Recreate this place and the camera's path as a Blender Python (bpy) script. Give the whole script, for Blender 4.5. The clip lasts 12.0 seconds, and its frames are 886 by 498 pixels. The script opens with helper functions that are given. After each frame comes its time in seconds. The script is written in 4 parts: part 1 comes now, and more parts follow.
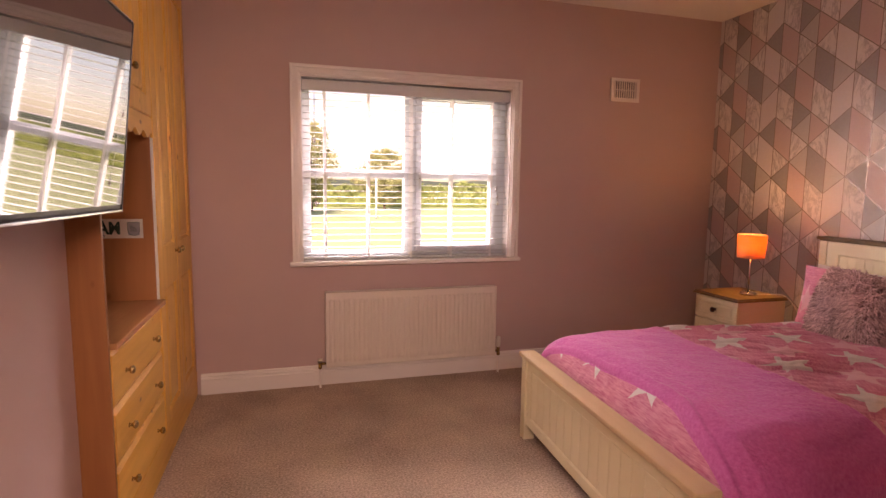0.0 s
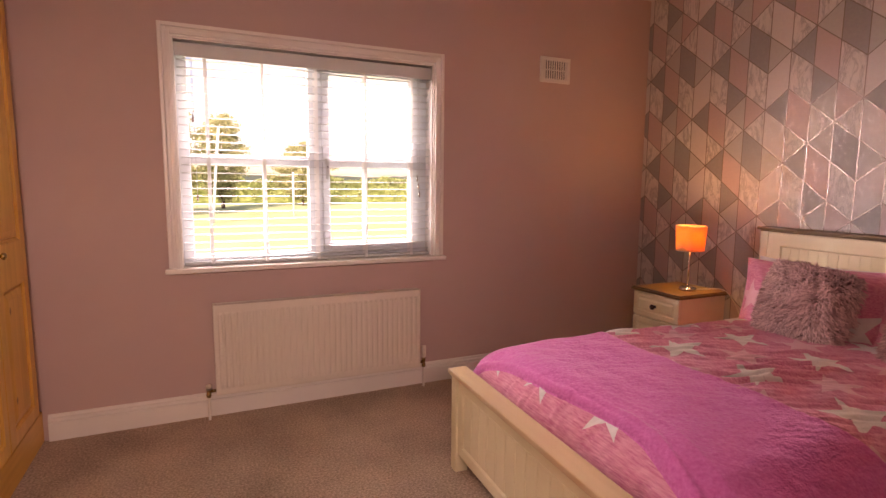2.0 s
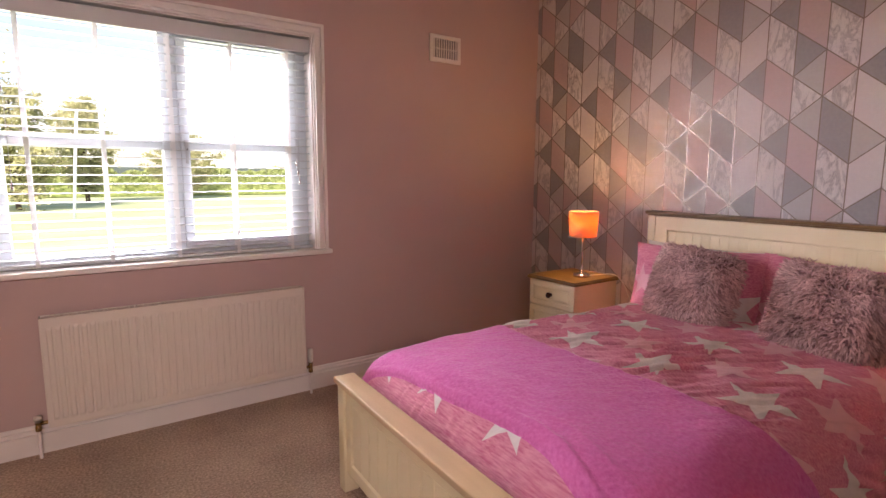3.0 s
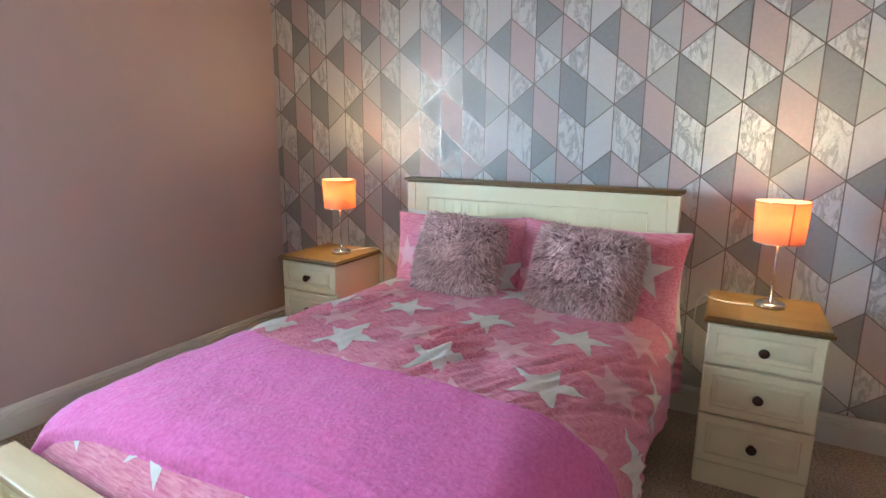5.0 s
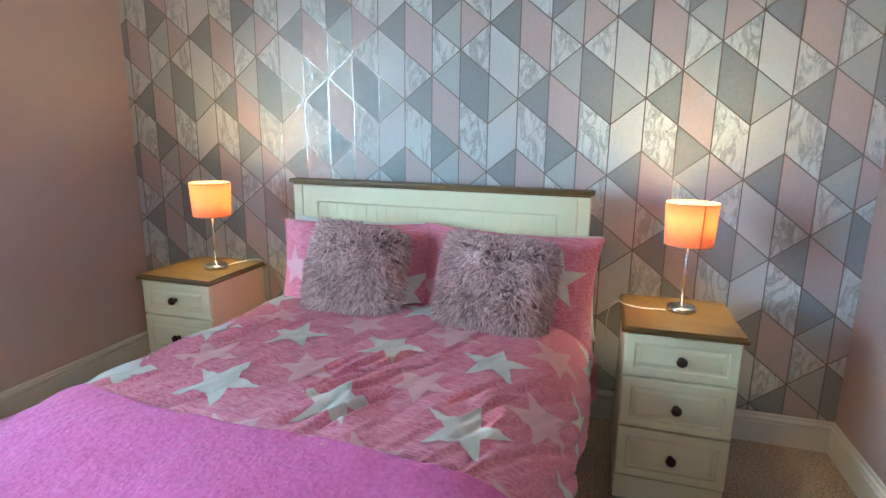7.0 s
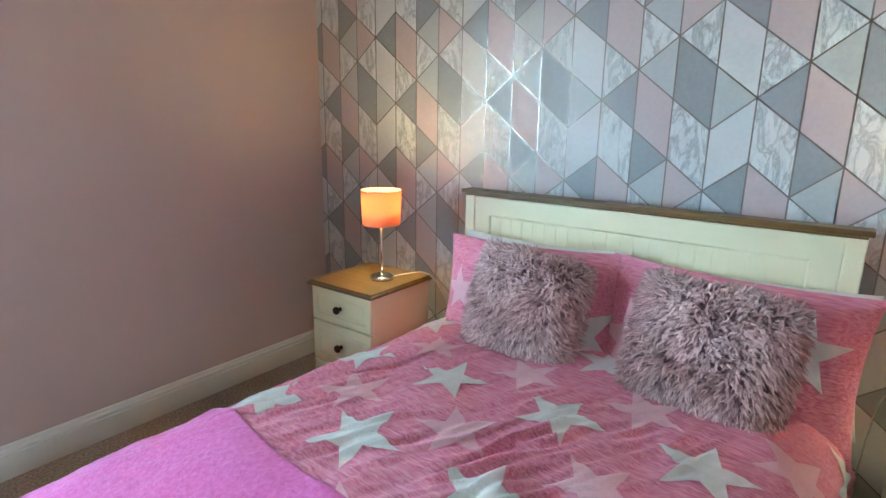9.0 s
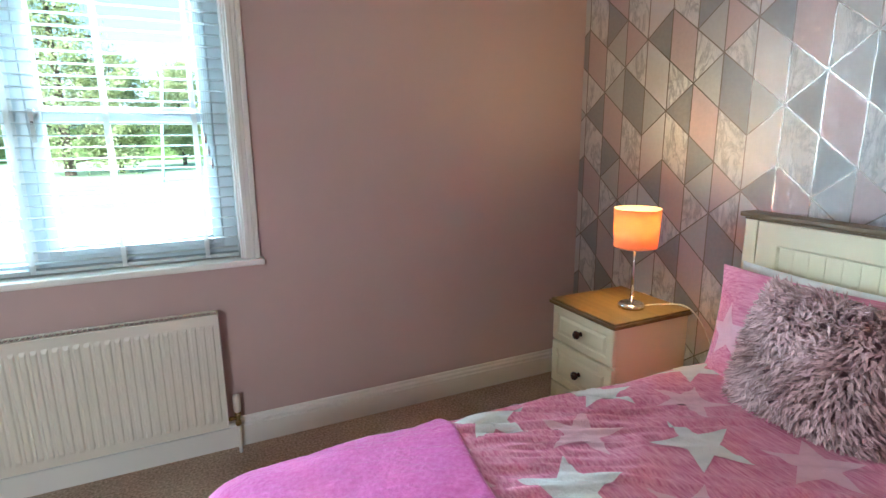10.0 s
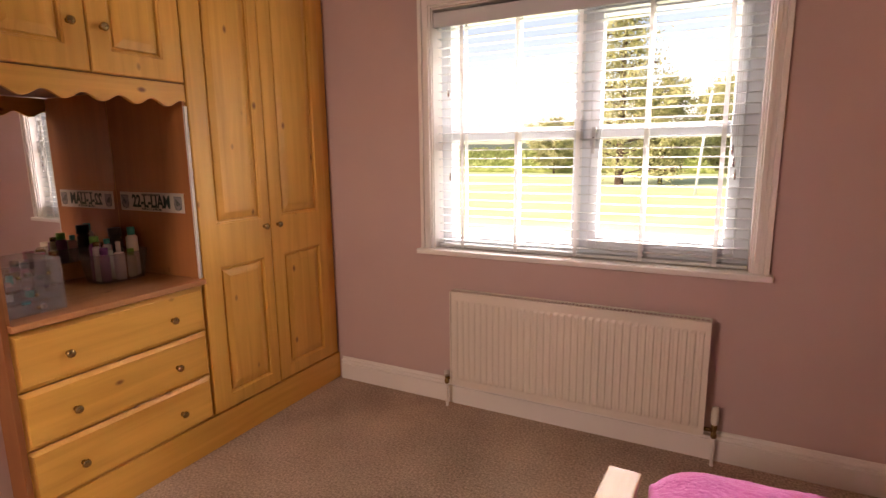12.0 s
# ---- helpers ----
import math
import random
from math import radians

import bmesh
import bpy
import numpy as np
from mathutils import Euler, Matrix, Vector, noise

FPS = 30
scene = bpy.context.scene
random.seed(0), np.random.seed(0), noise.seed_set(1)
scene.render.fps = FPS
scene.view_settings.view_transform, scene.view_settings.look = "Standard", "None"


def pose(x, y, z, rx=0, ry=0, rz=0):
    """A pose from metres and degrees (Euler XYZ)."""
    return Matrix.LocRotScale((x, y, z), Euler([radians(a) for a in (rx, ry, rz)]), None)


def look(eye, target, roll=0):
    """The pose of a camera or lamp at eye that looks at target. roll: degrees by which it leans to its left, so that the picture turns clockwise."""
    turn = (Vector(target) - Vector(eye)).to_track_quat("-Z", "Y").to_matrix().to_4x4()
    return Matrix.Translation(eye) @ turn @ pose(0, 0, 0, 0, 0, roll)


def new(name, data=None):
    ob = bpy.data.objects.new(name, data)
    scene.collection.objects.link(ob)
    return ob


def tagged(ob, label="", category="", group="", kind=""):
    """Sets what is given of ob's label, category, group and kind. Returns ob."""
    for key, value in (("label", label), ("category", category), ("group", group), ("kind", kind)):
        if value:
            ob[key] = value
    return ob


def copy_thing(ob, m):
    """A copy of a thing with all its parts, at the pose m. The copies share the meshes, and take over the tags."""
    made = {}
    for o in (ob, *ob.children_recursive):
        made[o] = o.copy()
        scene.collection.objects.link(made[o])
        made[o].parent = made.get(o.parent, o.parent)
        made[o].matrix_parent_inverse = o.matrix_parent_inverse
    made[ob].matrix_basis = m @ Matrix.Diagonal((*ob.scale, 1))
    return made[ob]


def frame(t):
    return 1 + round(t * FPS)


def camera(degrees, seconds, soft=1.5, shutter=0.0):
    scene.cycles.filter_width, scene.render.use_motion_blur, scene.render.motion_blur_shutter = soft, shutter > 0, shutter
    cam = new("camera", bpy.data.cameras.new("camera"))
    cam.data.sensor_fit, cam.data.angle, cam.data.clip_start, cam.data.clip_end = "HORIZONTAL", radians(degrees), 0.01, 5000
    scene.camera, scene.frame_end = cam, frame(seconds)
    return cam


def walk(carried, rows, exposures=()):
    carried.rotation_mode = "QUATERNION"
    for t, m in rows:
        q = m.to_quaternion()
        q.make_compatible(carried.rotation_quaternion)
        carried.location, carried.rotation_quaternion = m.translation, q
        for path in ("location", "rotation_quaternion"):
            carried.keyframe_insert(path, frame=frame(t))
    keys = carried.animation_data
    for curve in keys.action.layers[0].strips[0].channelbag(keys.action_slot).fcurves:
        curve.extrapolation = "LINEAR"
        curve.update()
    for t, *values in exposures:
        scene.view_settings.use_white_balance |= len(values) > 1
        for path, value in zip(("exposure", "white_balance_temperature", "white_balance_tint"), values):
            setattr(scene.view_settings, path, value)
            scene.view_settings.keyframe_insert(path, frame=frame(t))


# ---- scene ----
cam = camera(79.7, 12.0)
METRES, EYE, TILT, LEAN, TURN = 2.3, 1.4, 0.0, 0.0, -16.0
PATH = [
    (0, (0.141, -0.21, 1.35), (0.695, 1.698, 1.122), 0.8),
    (0.5, (0.179, -0.105, 1.347), (0.743, 1.8, 1.115), 0.7),
    (1, (0.223, -0.002, 1.339), (0.83, 1.889, 1.101), 0.7),
    (1.5, (0.273, 0.101, 1.329), (0.964, 1.962, 1.087), 0.6),
    (2, (0.328, 0.235, 1.314), (1.15, 2.042, 1.072), 0.5),
    (2.5, (0.395, 0.357, 1.298), (1.369, 2.086, 1.045), 0.4),
    (3, (0.494, 0.432, 1.284), (1.643, 2.046, 1.011), 0.3),
    (3.5, (0.622, 0.509, 1.281), (1.949, 1.974, 0.976), 0.2),
    (3.7, (0.661, 0.543, 1.28), (2.057, 1.938, 0.958), -0.1),
    (5.3, (0.831, 0.767, 1.28), (2.604, 1.599, 0.876), 0.5),
    (5.5, (0.846, 0.788, 1.281), (2.642, 1.569, 0.875), 0.4),
    (6, (0.891, 0.831, 1.288), (2.73, 1.499, 0.875), 0.4),
    (6.5, (0.95, 0.845, 1.296), (2.817, 1.426, 0.876), 0.5),
    (6.7, (0.99, 0.85, 1.296), (2.865, 1.403, 0.874), 0.6),
    (8.3, (1.276, 0.928, 1.34), (3.058, 1.719, 0.895), 1.8),
    (8.5, (1.305, 0.945, 1.341), (3.034, 1.841, 0.884), 1.2),
    (9, (1.375, 0.999, 1.35), (2.95, 2.146, 0.896), 0.9),
    (9.5, (1.431, 1.04, 1.36), (2.715, 2.506, 0.911), 0.2),
    (10, (1.501, 1.058, 1.36), (2.35, 2.82, 0.937), -0.4),
    (10.5, (1.556, 1.048, 1.354), (1.937, 2.969, 0.948), -0.5),
    (11, (1.567, 1.007, 1.354), (1.462, 2.965, 0.96), -0.3),
    (11.5, (1.549, 0.974, 1.353), (0.993, 2.859, 0.98), -0.8),
    (12, (1.55, 0.938, 1.348), (0.644, 2.686, 0.995), -0.7),
]
EXPOSURES = [
    (0.0, 0.69, 8800, 48), (2.0, 0.77, 8800, 48), (3.0, 0.90, 7000, 33), (3.5, 1.03, 6600, 30), (5.5, 1.54, 4600, -15), (6.5, 1.57, 4500, -16), (8.5, 1.58, 4600, -16),
    (9.5, 1.54, 4650, -14), (10.5, 1.24, 5900, 4), (11.0, 1.03, 6900, 14), (11.5, 0.87, 7400, 18), (12.0, 0.79, 8300, 35),
]
walk(cam, [(t, look(eye, target, roll)) for t, eye, target, roll in PATH], EXPOSURES)

# ---- room numbers ----
WX, EX = -0.54, 3.47        # west and east wall faces
SY, NY = -0.15, 3.40        # south and north wall faces
CZ = 2.69                   # ceiling
WRX = -0.44                 # face of the fitted wardrobe
WIN = (0.222, 1.688, 0.845, 2.055)   # window opening x0 x1 z0 z1

# ---- world and sun ----
world = bpy.data.worlds.new("world")
scene.world = world
world.use_nodes = True
wn, wl = world.node_tree.nodes, world.node_tree.links
sky = wn.new("ShaderNodeTexSky")
sky.sky_type = "NISHITA"
sky.sun_disc = False
sky.sun_elevation, sky.sun_rotation = radians(38), radians(215)
wn["Background"].inputs[1].default_value = 0.15
wl.new(sky.outputs[0], wn["Background"].inputs[0])
sun = new("sun", bpy.data.lights.new("sun", "SUN"))
sun.data.energy, sun.data.angle, sun.data.color = 4.8, radians(0.6), (1.0, 0.95, 0.88)
sun.matrix_world = look((-6, -9, 9), (0, 0, 0))


def area_lamp(name, m, w, h, power, color):
    ob = new(name, bpy.data.lights.new(name, "AREA"))
    ob.data.shape, ob.data.size, ob.data.size_y = "RECTANGLE", w, h
    ob.data.energy, ob.data.color = power, color
    ob.matrix_world = m
    return ob


area_lamp("window_daylight", look((2.2, 9.0, 5.7), (0.97, 3.4, 1.4)), 10.0, 2.8, 2900, (0.90, 0.96, 1.0))
area_lamp("low_sky_daylight", look((-5.8, 9.0, 3.0), (0.97, 3.4, 1.4)), 6.0, 4.2, 1150, (0.92, 0.96, 1.0))
area_lamp("hall_daylight", look((0.2, -1.25, 2.0), (1.3, 3.4, 2.0)), 0.9, 0.6, 30, (1.0, 0.93, 0.86))


# ---- materials ----
def mat(name, color, rough=0.6, metal=0.0, color2=None, scale=8.0, detail=4.0, bump=0.0, bump_scale=60.0, stretch=(1, 1, 1), contrast=0.5, spec=0.5, sheen=0.0, coords="Object"):
    m = bpy.data.materials.new(name)
    m.use_nodes = True
    n, l = m.node_tree.nodes, m.node_tree.links
    p = n["Principled BSDF"]
    p.inputs["Roughness"].default_value, p.inputs["Metallic"].default_value = rough, metal
    p.inputs["Specular IOR Level"].default_value = spec
    p.inputs["Base Color"].default_value = (*color, 1)
    if sheen:
        p.inputs["Sheen Weight"].default_value = sheen
        p.inputs["Sheen Roughness"].default_value = 0.4
    tc, mp = n.new("ShaderNodeTexCoord"), n.new("ShaderNodeMapping")
    mp.inputs["Scale"].default_value = stretch
    l.new(tc.outputs[coords], mp.inputs[0])
    if color2:
        t = n.new("ShaderNodeTexNoise")
        t.inputs["Scale"].default_value, t.inputs["Detail"].default_value = scale, detail
        l.new(mp.outputs[0], t.inputs["Vector"])
        r = n.new("ShaderNodeValToRGB")
        r.color_ramp.elements[0].position, r.color_ramp.elements[1].position = 0.5 - contrast / 2, 0.5 + contrast / 2
        r.color_ramp.elements[0].color, r.color_ramp.elements[1].color = (*color, 1), (*color2, 1)
        l.new(t.outputs[0], r.inputs[0])
        l.new(r.outputs[0], p.inputs["Base Color"])
    if bump:
        t = n.new("ShaderNodeTexNoise")
        t.inputs["Scale"].default_value, t.inputs["Detail"].default_value = bump_scale, 3.0
        l.new(mp.outputs[0], t.inputs["Vector"])
        b = n.new("ShaderNodeBump")
        b.inputs["Strength"].default_value, b.inputs["Distance"].default_value = bump, 0.01
        l.new(t.outputs[0], b.inputs["Height"])
        l.new(b.outputs[0], p.inputs["Normal"])
    return m


def pine(name, a, b, knot, axis, rough=0.38):
    """Lacquered pine: long grain along an axis, and knots."""
    m = mat(name, a, rough)
    n, l = m.node_tree.nodes, m.node_tree.links
    p = n["Principled BSDF"]
    tc = n["Texture Coordinate"]
    mp = n["Mapping"]
    s = [14.0, 14.0, 14.0]
    s[axis] = 0.9
    mp.inputs["Scale"].default_value = s
    t = n.new("ShaderNodeTexNoise")
    t.inputs["Scale"].default_value, t.inputs["Detail"].default_value, t.inputs["Distortion"].default_value = 1.6, 6, 0.6
    l.new(mp.outputs[0], t.inputs["Vector"])
    r = n.new("ShaderNodeValToRGB")
    r.color_ramp.elements[0].position, r.color_ramp.elements[1].position = 0.3, 0.72
    r.color_ramp.elements[0].color, r.color_ramp.elements[1].color = (*a, 1), (*b, 1)
    l.new(t.outputs[0], r.inputs[0])
    v = n.new("ShaderNodeTexVoronoi")
    v.inputs["Scale"].default_value = 1.0
    mk = n.new("ShaderNodeMapping")
    ks = [9.0, 9.0, 9.0]
    ks[axis] = 5.0
    mk.inputs["Scale"].default_value = ks
    l.new(tc.outputs["Object"], mk.inputs[0])
    l.new(mk.outputs[0], v.inputs["Vector"])
    kr = n.new("ShaderNodeValToRGB")
    kr.color_ramp.elements[0].position, kr.color_ramp.elements[1].position = 0.04, 0.11
    kr.color_ramp.elements[0].color, kr.color_ramp.elements[1].color = (1, 1, 1, 1), (0, 0, 0, 1)
    l.new(v.outputs["Distance"], kr.inputs[0])
    mx = n.new("ShaderNodeMix")
    mx.data_type = "RGBA"
    l.new(kr.outputs[0], mx.inputs["Factor"])
    l.new(r.outputs[0], mx.inputs["A"])
    mx.inputs["B"].default_value = (*knot, 1)
    l.new(mx.outputs["Result"], p.inputs["Base Color"])
    return m


def marble(name):
    """White marble print: soft grey clouds and thin slanting veins."""
    m = mat(name, (0.8, 0.8, 0.8), 0.42)
    n, l = m.node_tree.nodes, m.node_tree.links
    n["Mapping"].inputs["Rotation"].default_value = (0.85, 0, 0)
    n["Mapping"].inputs["Scale"].default_value = (1, 2.6, 0.9)
    grey = []
    for scale, detail, twist, ramp in ((6.0, 8, 0.9, ((0.44, 0.0), (0.50, 0.75), (0.56, 0.0))), (13.0, 7, 0.6, ((0.47, 0.0), (0.50, 0.35), (0.53, 0.0))), (5.0, 5, 0.3, ((0.48, 0.0), (0.75, 0.25), (1.0, 0.25)))):
        t = n.new("ShaderNodeTexNoise")
        t.inputs["Scale"].default_value, t.inputs["Detail"].default_value, t.inputs["Distortion"].default_value = scale, detail, twist
        t.inputs["Roughness"].default_value = 0.62
        l.new(n["Mapping"].outputs[0], t.inputs["Vector"])
        r = n.new("ShaderNodeValToRGB")
        e = r.color_ramp.elements
        e[0].position, e[0].color = ramp[0][0], (ramp[0][1],) * 3 + (1,)
        e[1].position, e[1].color = ramp[2][0], (ramp[2][1],) * 3 + (1,)
        e.new(ramp[1][0]).color = (ramp[1][1],) * 3 + (1,)
        l.new(t.outputs[0], r.inputs[0])
        grey.append(r)
    total = grey[0].outputs[0]
    for g in grey[1:]:
        a = n.new("ShaderNodeMath")
        a.operation = "ADD"
        a.use_clamp = True
        l.new(total, a.inputs[0])
        l.new(g.outputs[0], a.inputs[1])
        total = a.outputs[0]
    mx = n.new("ShaderNodeMix")
    mx.data_type = "RGBA"
    l.new(total, mx.inputs["Factor"])
    mx.inputs["A"].default_value, mx.inputs["B"].default_value = (0.70, 0.69, 0.69, 1), (0.38, 0.38, 0.40, 1)
    l.new(mx.outputs["Result"], n["Principled BSDF"].inputs["Base Color"])
    return m


def two_scale(m, fine, coarse, colors, share=0.45):
    """Colour from fine grain and broad patches together."""
    n, l = m.node_tree.nodes, m.node_tree.links
    out = []
    for sc, de in ((fine, 4), (coarse, 3)):
        t = n.new("ShaderNodeTexNoise")
        t.inputs["Scale"].default_value, t.inputs["Detail"].default_value = sc, de
        l.new(n["Mapping"].outputs[0], t.inputs["Vector"])
        out.append(t)
    mx = n.new("ShaderNodeMix")
    mx.inputs["Factor"].default_value = share
    l.new(out[0].outputs[0], mx.inputs["A"])
    l.new(out[1].outputs[0], mx.inputs["B"])
    r = n.new("ShaderNodeValToRGB")
    r.color_ramp.elements[0].position, r.color_ramp.elements[1].position = 0.34, 0.66
    r.color_ramp.elements[0].color, r.color_ramp.elements[1].color = (*colors[0], 1), (*colors[1], 1)
    l.new(mx.outputs["Result"], r.inputs[0])
    l.new(r.outputs[0], n["Principled BSDF"].inputs["Base Color"])
    return m


def glass(name, rough=0.0, tint=(1, 1, 1), ior=1.45):
    m = bpy.data.materials.new(name)
    m.use_nodes = True
    p = m.node_tree.nodes["Principled BSDF"]
    p.inputs["Base Color"].default_value = (*tint, 1)
    p.inputs["Transmission Weight"].default_value, p.inputs["Roughness"].default_value, p.inputs["IOR"].default_value = 1.0, rough, ior
    return m


M_WALL = mat("pink_wall_paint", (0.51, 0.374, 0.352), 0.75, color2=(0.545, 0.405, 0.380), scale=1.6, bump=0.06, bump_scale=90)
M_HALL = mat("hall_paint", (0.7, 0.66, 0.62), 0.8, color2=(0.74, 0.7, 0.66), scale=2)
M_CEIL = mat("ceiling_paint", (0.78, 0.76, 0.74), 0.85, color2=(0.74, 0.72, 0.7), scale=2, bump=0.05)
M_WHITE = mat("white_gloss_paint", (0.76, 0.73, 0.69), 0.32, color2=(0.80, 0.77, 0.73), scale=5, bump=0.02)
M_PVC = mat("white_plastic", (0.70, 0.76, 0.80), 0.3, color2=(0.67, 0.73, 0.77), scale=4)
M_SLAT = mat("blind_slat_white", (0.58, 0.62, 0.63), 0.45, color2=(0.55, 0.59, 0.60), scale=9)
M_RAD = mat("radiator_enamel", (0.72, 0.67, 0.59), 0.35, color2=(0.69, 0.64, 0.56), scale=3)
M_CARPET = two_scale(mat("carpet_pile", (0.4, 0.3, 0.23), 0.97, bump=0.6, bump_scale=240), 100, 2.6, ((0.25, 0.185, 0.142), (0.69, 0.53, 0.415)), 0.32)
M_CREAM = mat("cream_painted_wood", (0.79, 0.71, 0.48), 0.42, color2=(0.74, 0.66, 0.435), scale=4, bump=0.03)
M_OAK = mat("honey_oak_top", (0.105, 0.057, 0.012), 0.42, color2=(0.175, 0.099, 0.023), scale=3, detail=7, stretch=(12, 1, 6), bump=0.05, bump_scale=30)
M_PINE = pine("pine_lacquer_upright", (0.82, 0.455, 0.100), (0.66, 0.335, 0.060), (0.27, 0.10, 0.020), 2)
M_PINEH = pine("pine_lacquer_level", (0.82, 0.455, 0.100), (0.66, 0.335, 0.060), (0.27, 0.10, 0.020), 1)
# The door pine again, darkened so the colour carries the shade of turned-away boards.
M_PINESHADE = pine("pine_shaded_board", (0.33, 0.13, 0.042), (0.26, 0.095, 0.030), (0.16, 0.05, 0.015), 2, 0.45)
# Pine for the recess lining, with the recess shade mixed into its colour.
M_PINEDIM = pine("pine_recess_shade", (0.47, 0.195, 0.068), (0.39, 0.155, 0.052), (0.34, 0.12, 0.035), 2, 0.42)
M_PINETOP = pine("pine_worktop", (0.50, 0.235, 0.105), (0.42, 0.185, 0.078), (0.25, 0.10, 0.03), 1, 0.13)
M_GREY = mat("paper_grey", (0.31, 0.31, 0.33), 0.42, color2=(0.345, 0.345, 0.365), scale=60, detail=2)
M_GREYL = mat("paper_light_grey", (0.47, 0.475, 0.48), 0.42, color2=(0.51, 0.515, 0.52), scale=60, detail=2)
M_PINK = mat("paper_blush", (0.53, 0.43, 0.44), 0.42, color2=(0.57, 0.46, 0.47), scale=60, detail=2)
M_LITE = mat("paper_pale", (0.62, 0.60, 0.615), 0.42, color2=(0.66, 0.64, 0.655), scale=60, detail=2)
M_MARB = marble("paper_marble")
M_LINE = mat("paper_metallic_line", (0.27, 0.235, 0.21), 0.28, metal=1.0)
M_DUVET = mat("duvet_pink_slub", (0.66, 0.18, 0.31), 0.85, color2=(0.84, 0.39, 0.51), scale=11, detail=8, stretch=(15, 1.5, 15), contrast=0.34, bump=0.35, bump_scale=12, sheen=0.1)
M_STARW = mat("duvet_white_print", (0.84, 0.82, 0.80), 0.85, color2=(0.74, 0.72, 0.70), scale=30, bump=0.2, bump_scale=120)
M_STARP = mat("duvet_pale_print", (0.86, 0.54, 0.61), 0.85, color2=(0.80, 0.47, 0.55), scale=30, bump=0.2, bump_scale=120)
M_FLEECE = mat("fleece_magenta", (0.66, 0.11, 0.39), 0.9, color2=(0.80, 0.22, 0.57), scale=85, detail=6, bump=0.42, bump_scale=95, sheen=0.25, contrast=0.55)
M_FUR = mat("fur_dusty_mauve", (0.40, 0.25, 0.265), 0.75, color2=(0.56, 0.40, 0.42), scale=18, sheen=0.3)
def per_tuft(m, dark, light):
    """Each tuft of a pile takes its own shade."""
    n, l = m.node_tree.nodes, m.node_tree.links
    g, r = n.new("ShaderNodeNewGeometry"), n.new("ShaderNodeValToRGB")
    r.color_ramp.elements[0].color, r.color_ramp.elements[1].color = (*dark, 1), (*light, 1)
    l.new(g.outputs["Random Per Island"], r.inputs[0])
    l.new(r.outputs[0], n["Principled BSDF"].inputs["Base Color"])


per_tuft(M_FUR, (0.47, 0.285, 0.285), (0.86, 0.63, 0.61))
# Mauve core, coloured darker than the tufts to paint the shadow between them.
M_FURGAP = mat("fur_gap_shade", (0.33, 0.20, 0.205), 0.9, color2=(0.39, 0.25, 0.255), scale=20)
M_SHEET = mat("white_cotton", (0.82, 0.80, 0.76), 0.85, color2=(0.77, 0.75, 0.71), scale=10, bump=0.1)
M_KNOB = mat("dark_wood_knob", (0.045, 0.016, 0.010), 0.25)
M_BRASS = mat("antique_brass", (0.40, 0.29, 0.13), 0.24, metal=1.0)
M_CHROME = mat("brushed_chrome", (0.62, 0.62, 0.64), 0.18, metal=1.0)
M_BLACK = mat("black_plastic", (0.015, 0.015, 0.017), 0.3)
M_DARK = mat("dark_void", (0.03, 0.025, 0.02), 0.9)
M_GREEN = mat("dark_green_ink", (0.012, 0.06, 0.045), 0.5)
M_SCREEN = mat("tv_screen_glass", (0.006, 0.006, 0.007), 0.03, spec=1.0)
M_SCREEN.node_tree.nodes["Principled BSDF"].inputs["IOR"].default_value = 2.8
M_MIRROR = mat("mirror_silver", (0.92, 0.93, 0.93), 0.01, metal=1.0)
M_GLASS = glass("window_glass", 0.0, (0.98, 1, 0.99), 1.1)
M_ACRYL = mat("clear_acrylic", (0.36, 0.35, 0.36), 0.04, spec=0.8)
_n, _l = M_ACRYL.node_tree.nodes, M_ACRYL.node_tree.links
_t, _m = _n.new("ShaderNodeBsdfTransparent"), _n.new("ShaderNodeMixShader")
_m.inputs[0].default_value = 0.30
_l.new(_t.outputs[0], _m.inputs[1])
_l.new(_n["Principled BSDF"].outputs[0], _m.inputs[2])
_l.new(_m.outputs[0], _n["Material Output"].inputs[0])
M_LAWN = mat("lawn", (0.34, 0.44, 0.20), 0.95, color2=(0.50, 0.57, 0.32), scale=0.5, detail=9, bump=0.3, bump_scale=20)
M_HEDGE = mat("hedge_leaf", (0.20, 0.28, 0.08), 0.7, color2=(0.38, 0.44, 0.17), scale=1.1)
M_CONIF = mat("conifer_leaf", (0.28, 0.31, 0.12), 0.8, color2=(0.48, 0.47, 0.24), scale=1.0)
M_BARK = mat("bark", (0.09, 0.06, 0.04), 0.9, color2=(0.14, 0.10, 0.07), scale=12)
M_HILL = mat("far_hill", (0.06, 0.09, 0.07), 1.0, color2=(0.09, 0.12, 0.08), scale=0.02)
M_PLATE = mat("plate_white", (0.70, 0.69, 0.64), 0.5, color2=(0.66, 0.65, 0.60), scale=12)


def shade_material():
    """Orange fabric that the bulb shines through."""
    m = mat("lamp_shade_fabric", (0.80, 0.46, 0.26), 0.85, color2=(0.76, 0.42, 0.23), scale=90)
    n, l = m.node_tree.nodes, m.node_tree.links
    tr = n.new("ShaderNodeBsdfTranslucent")
    tr.inputs[0].default_value = (0.92, 0.40, 0.15, 1)
    mx = n.new("ShaderNodeMixShader")
    mx.inputs[0].default_value = 0.36
    l.new(n["Principled BSDF"].outputs[0], mx.inputs[1])
    l.new(tr.outputs[0], mx.inputs[2])
    l.new(mx.outputs[0], n["Material Output"].inputs[0])
    return m


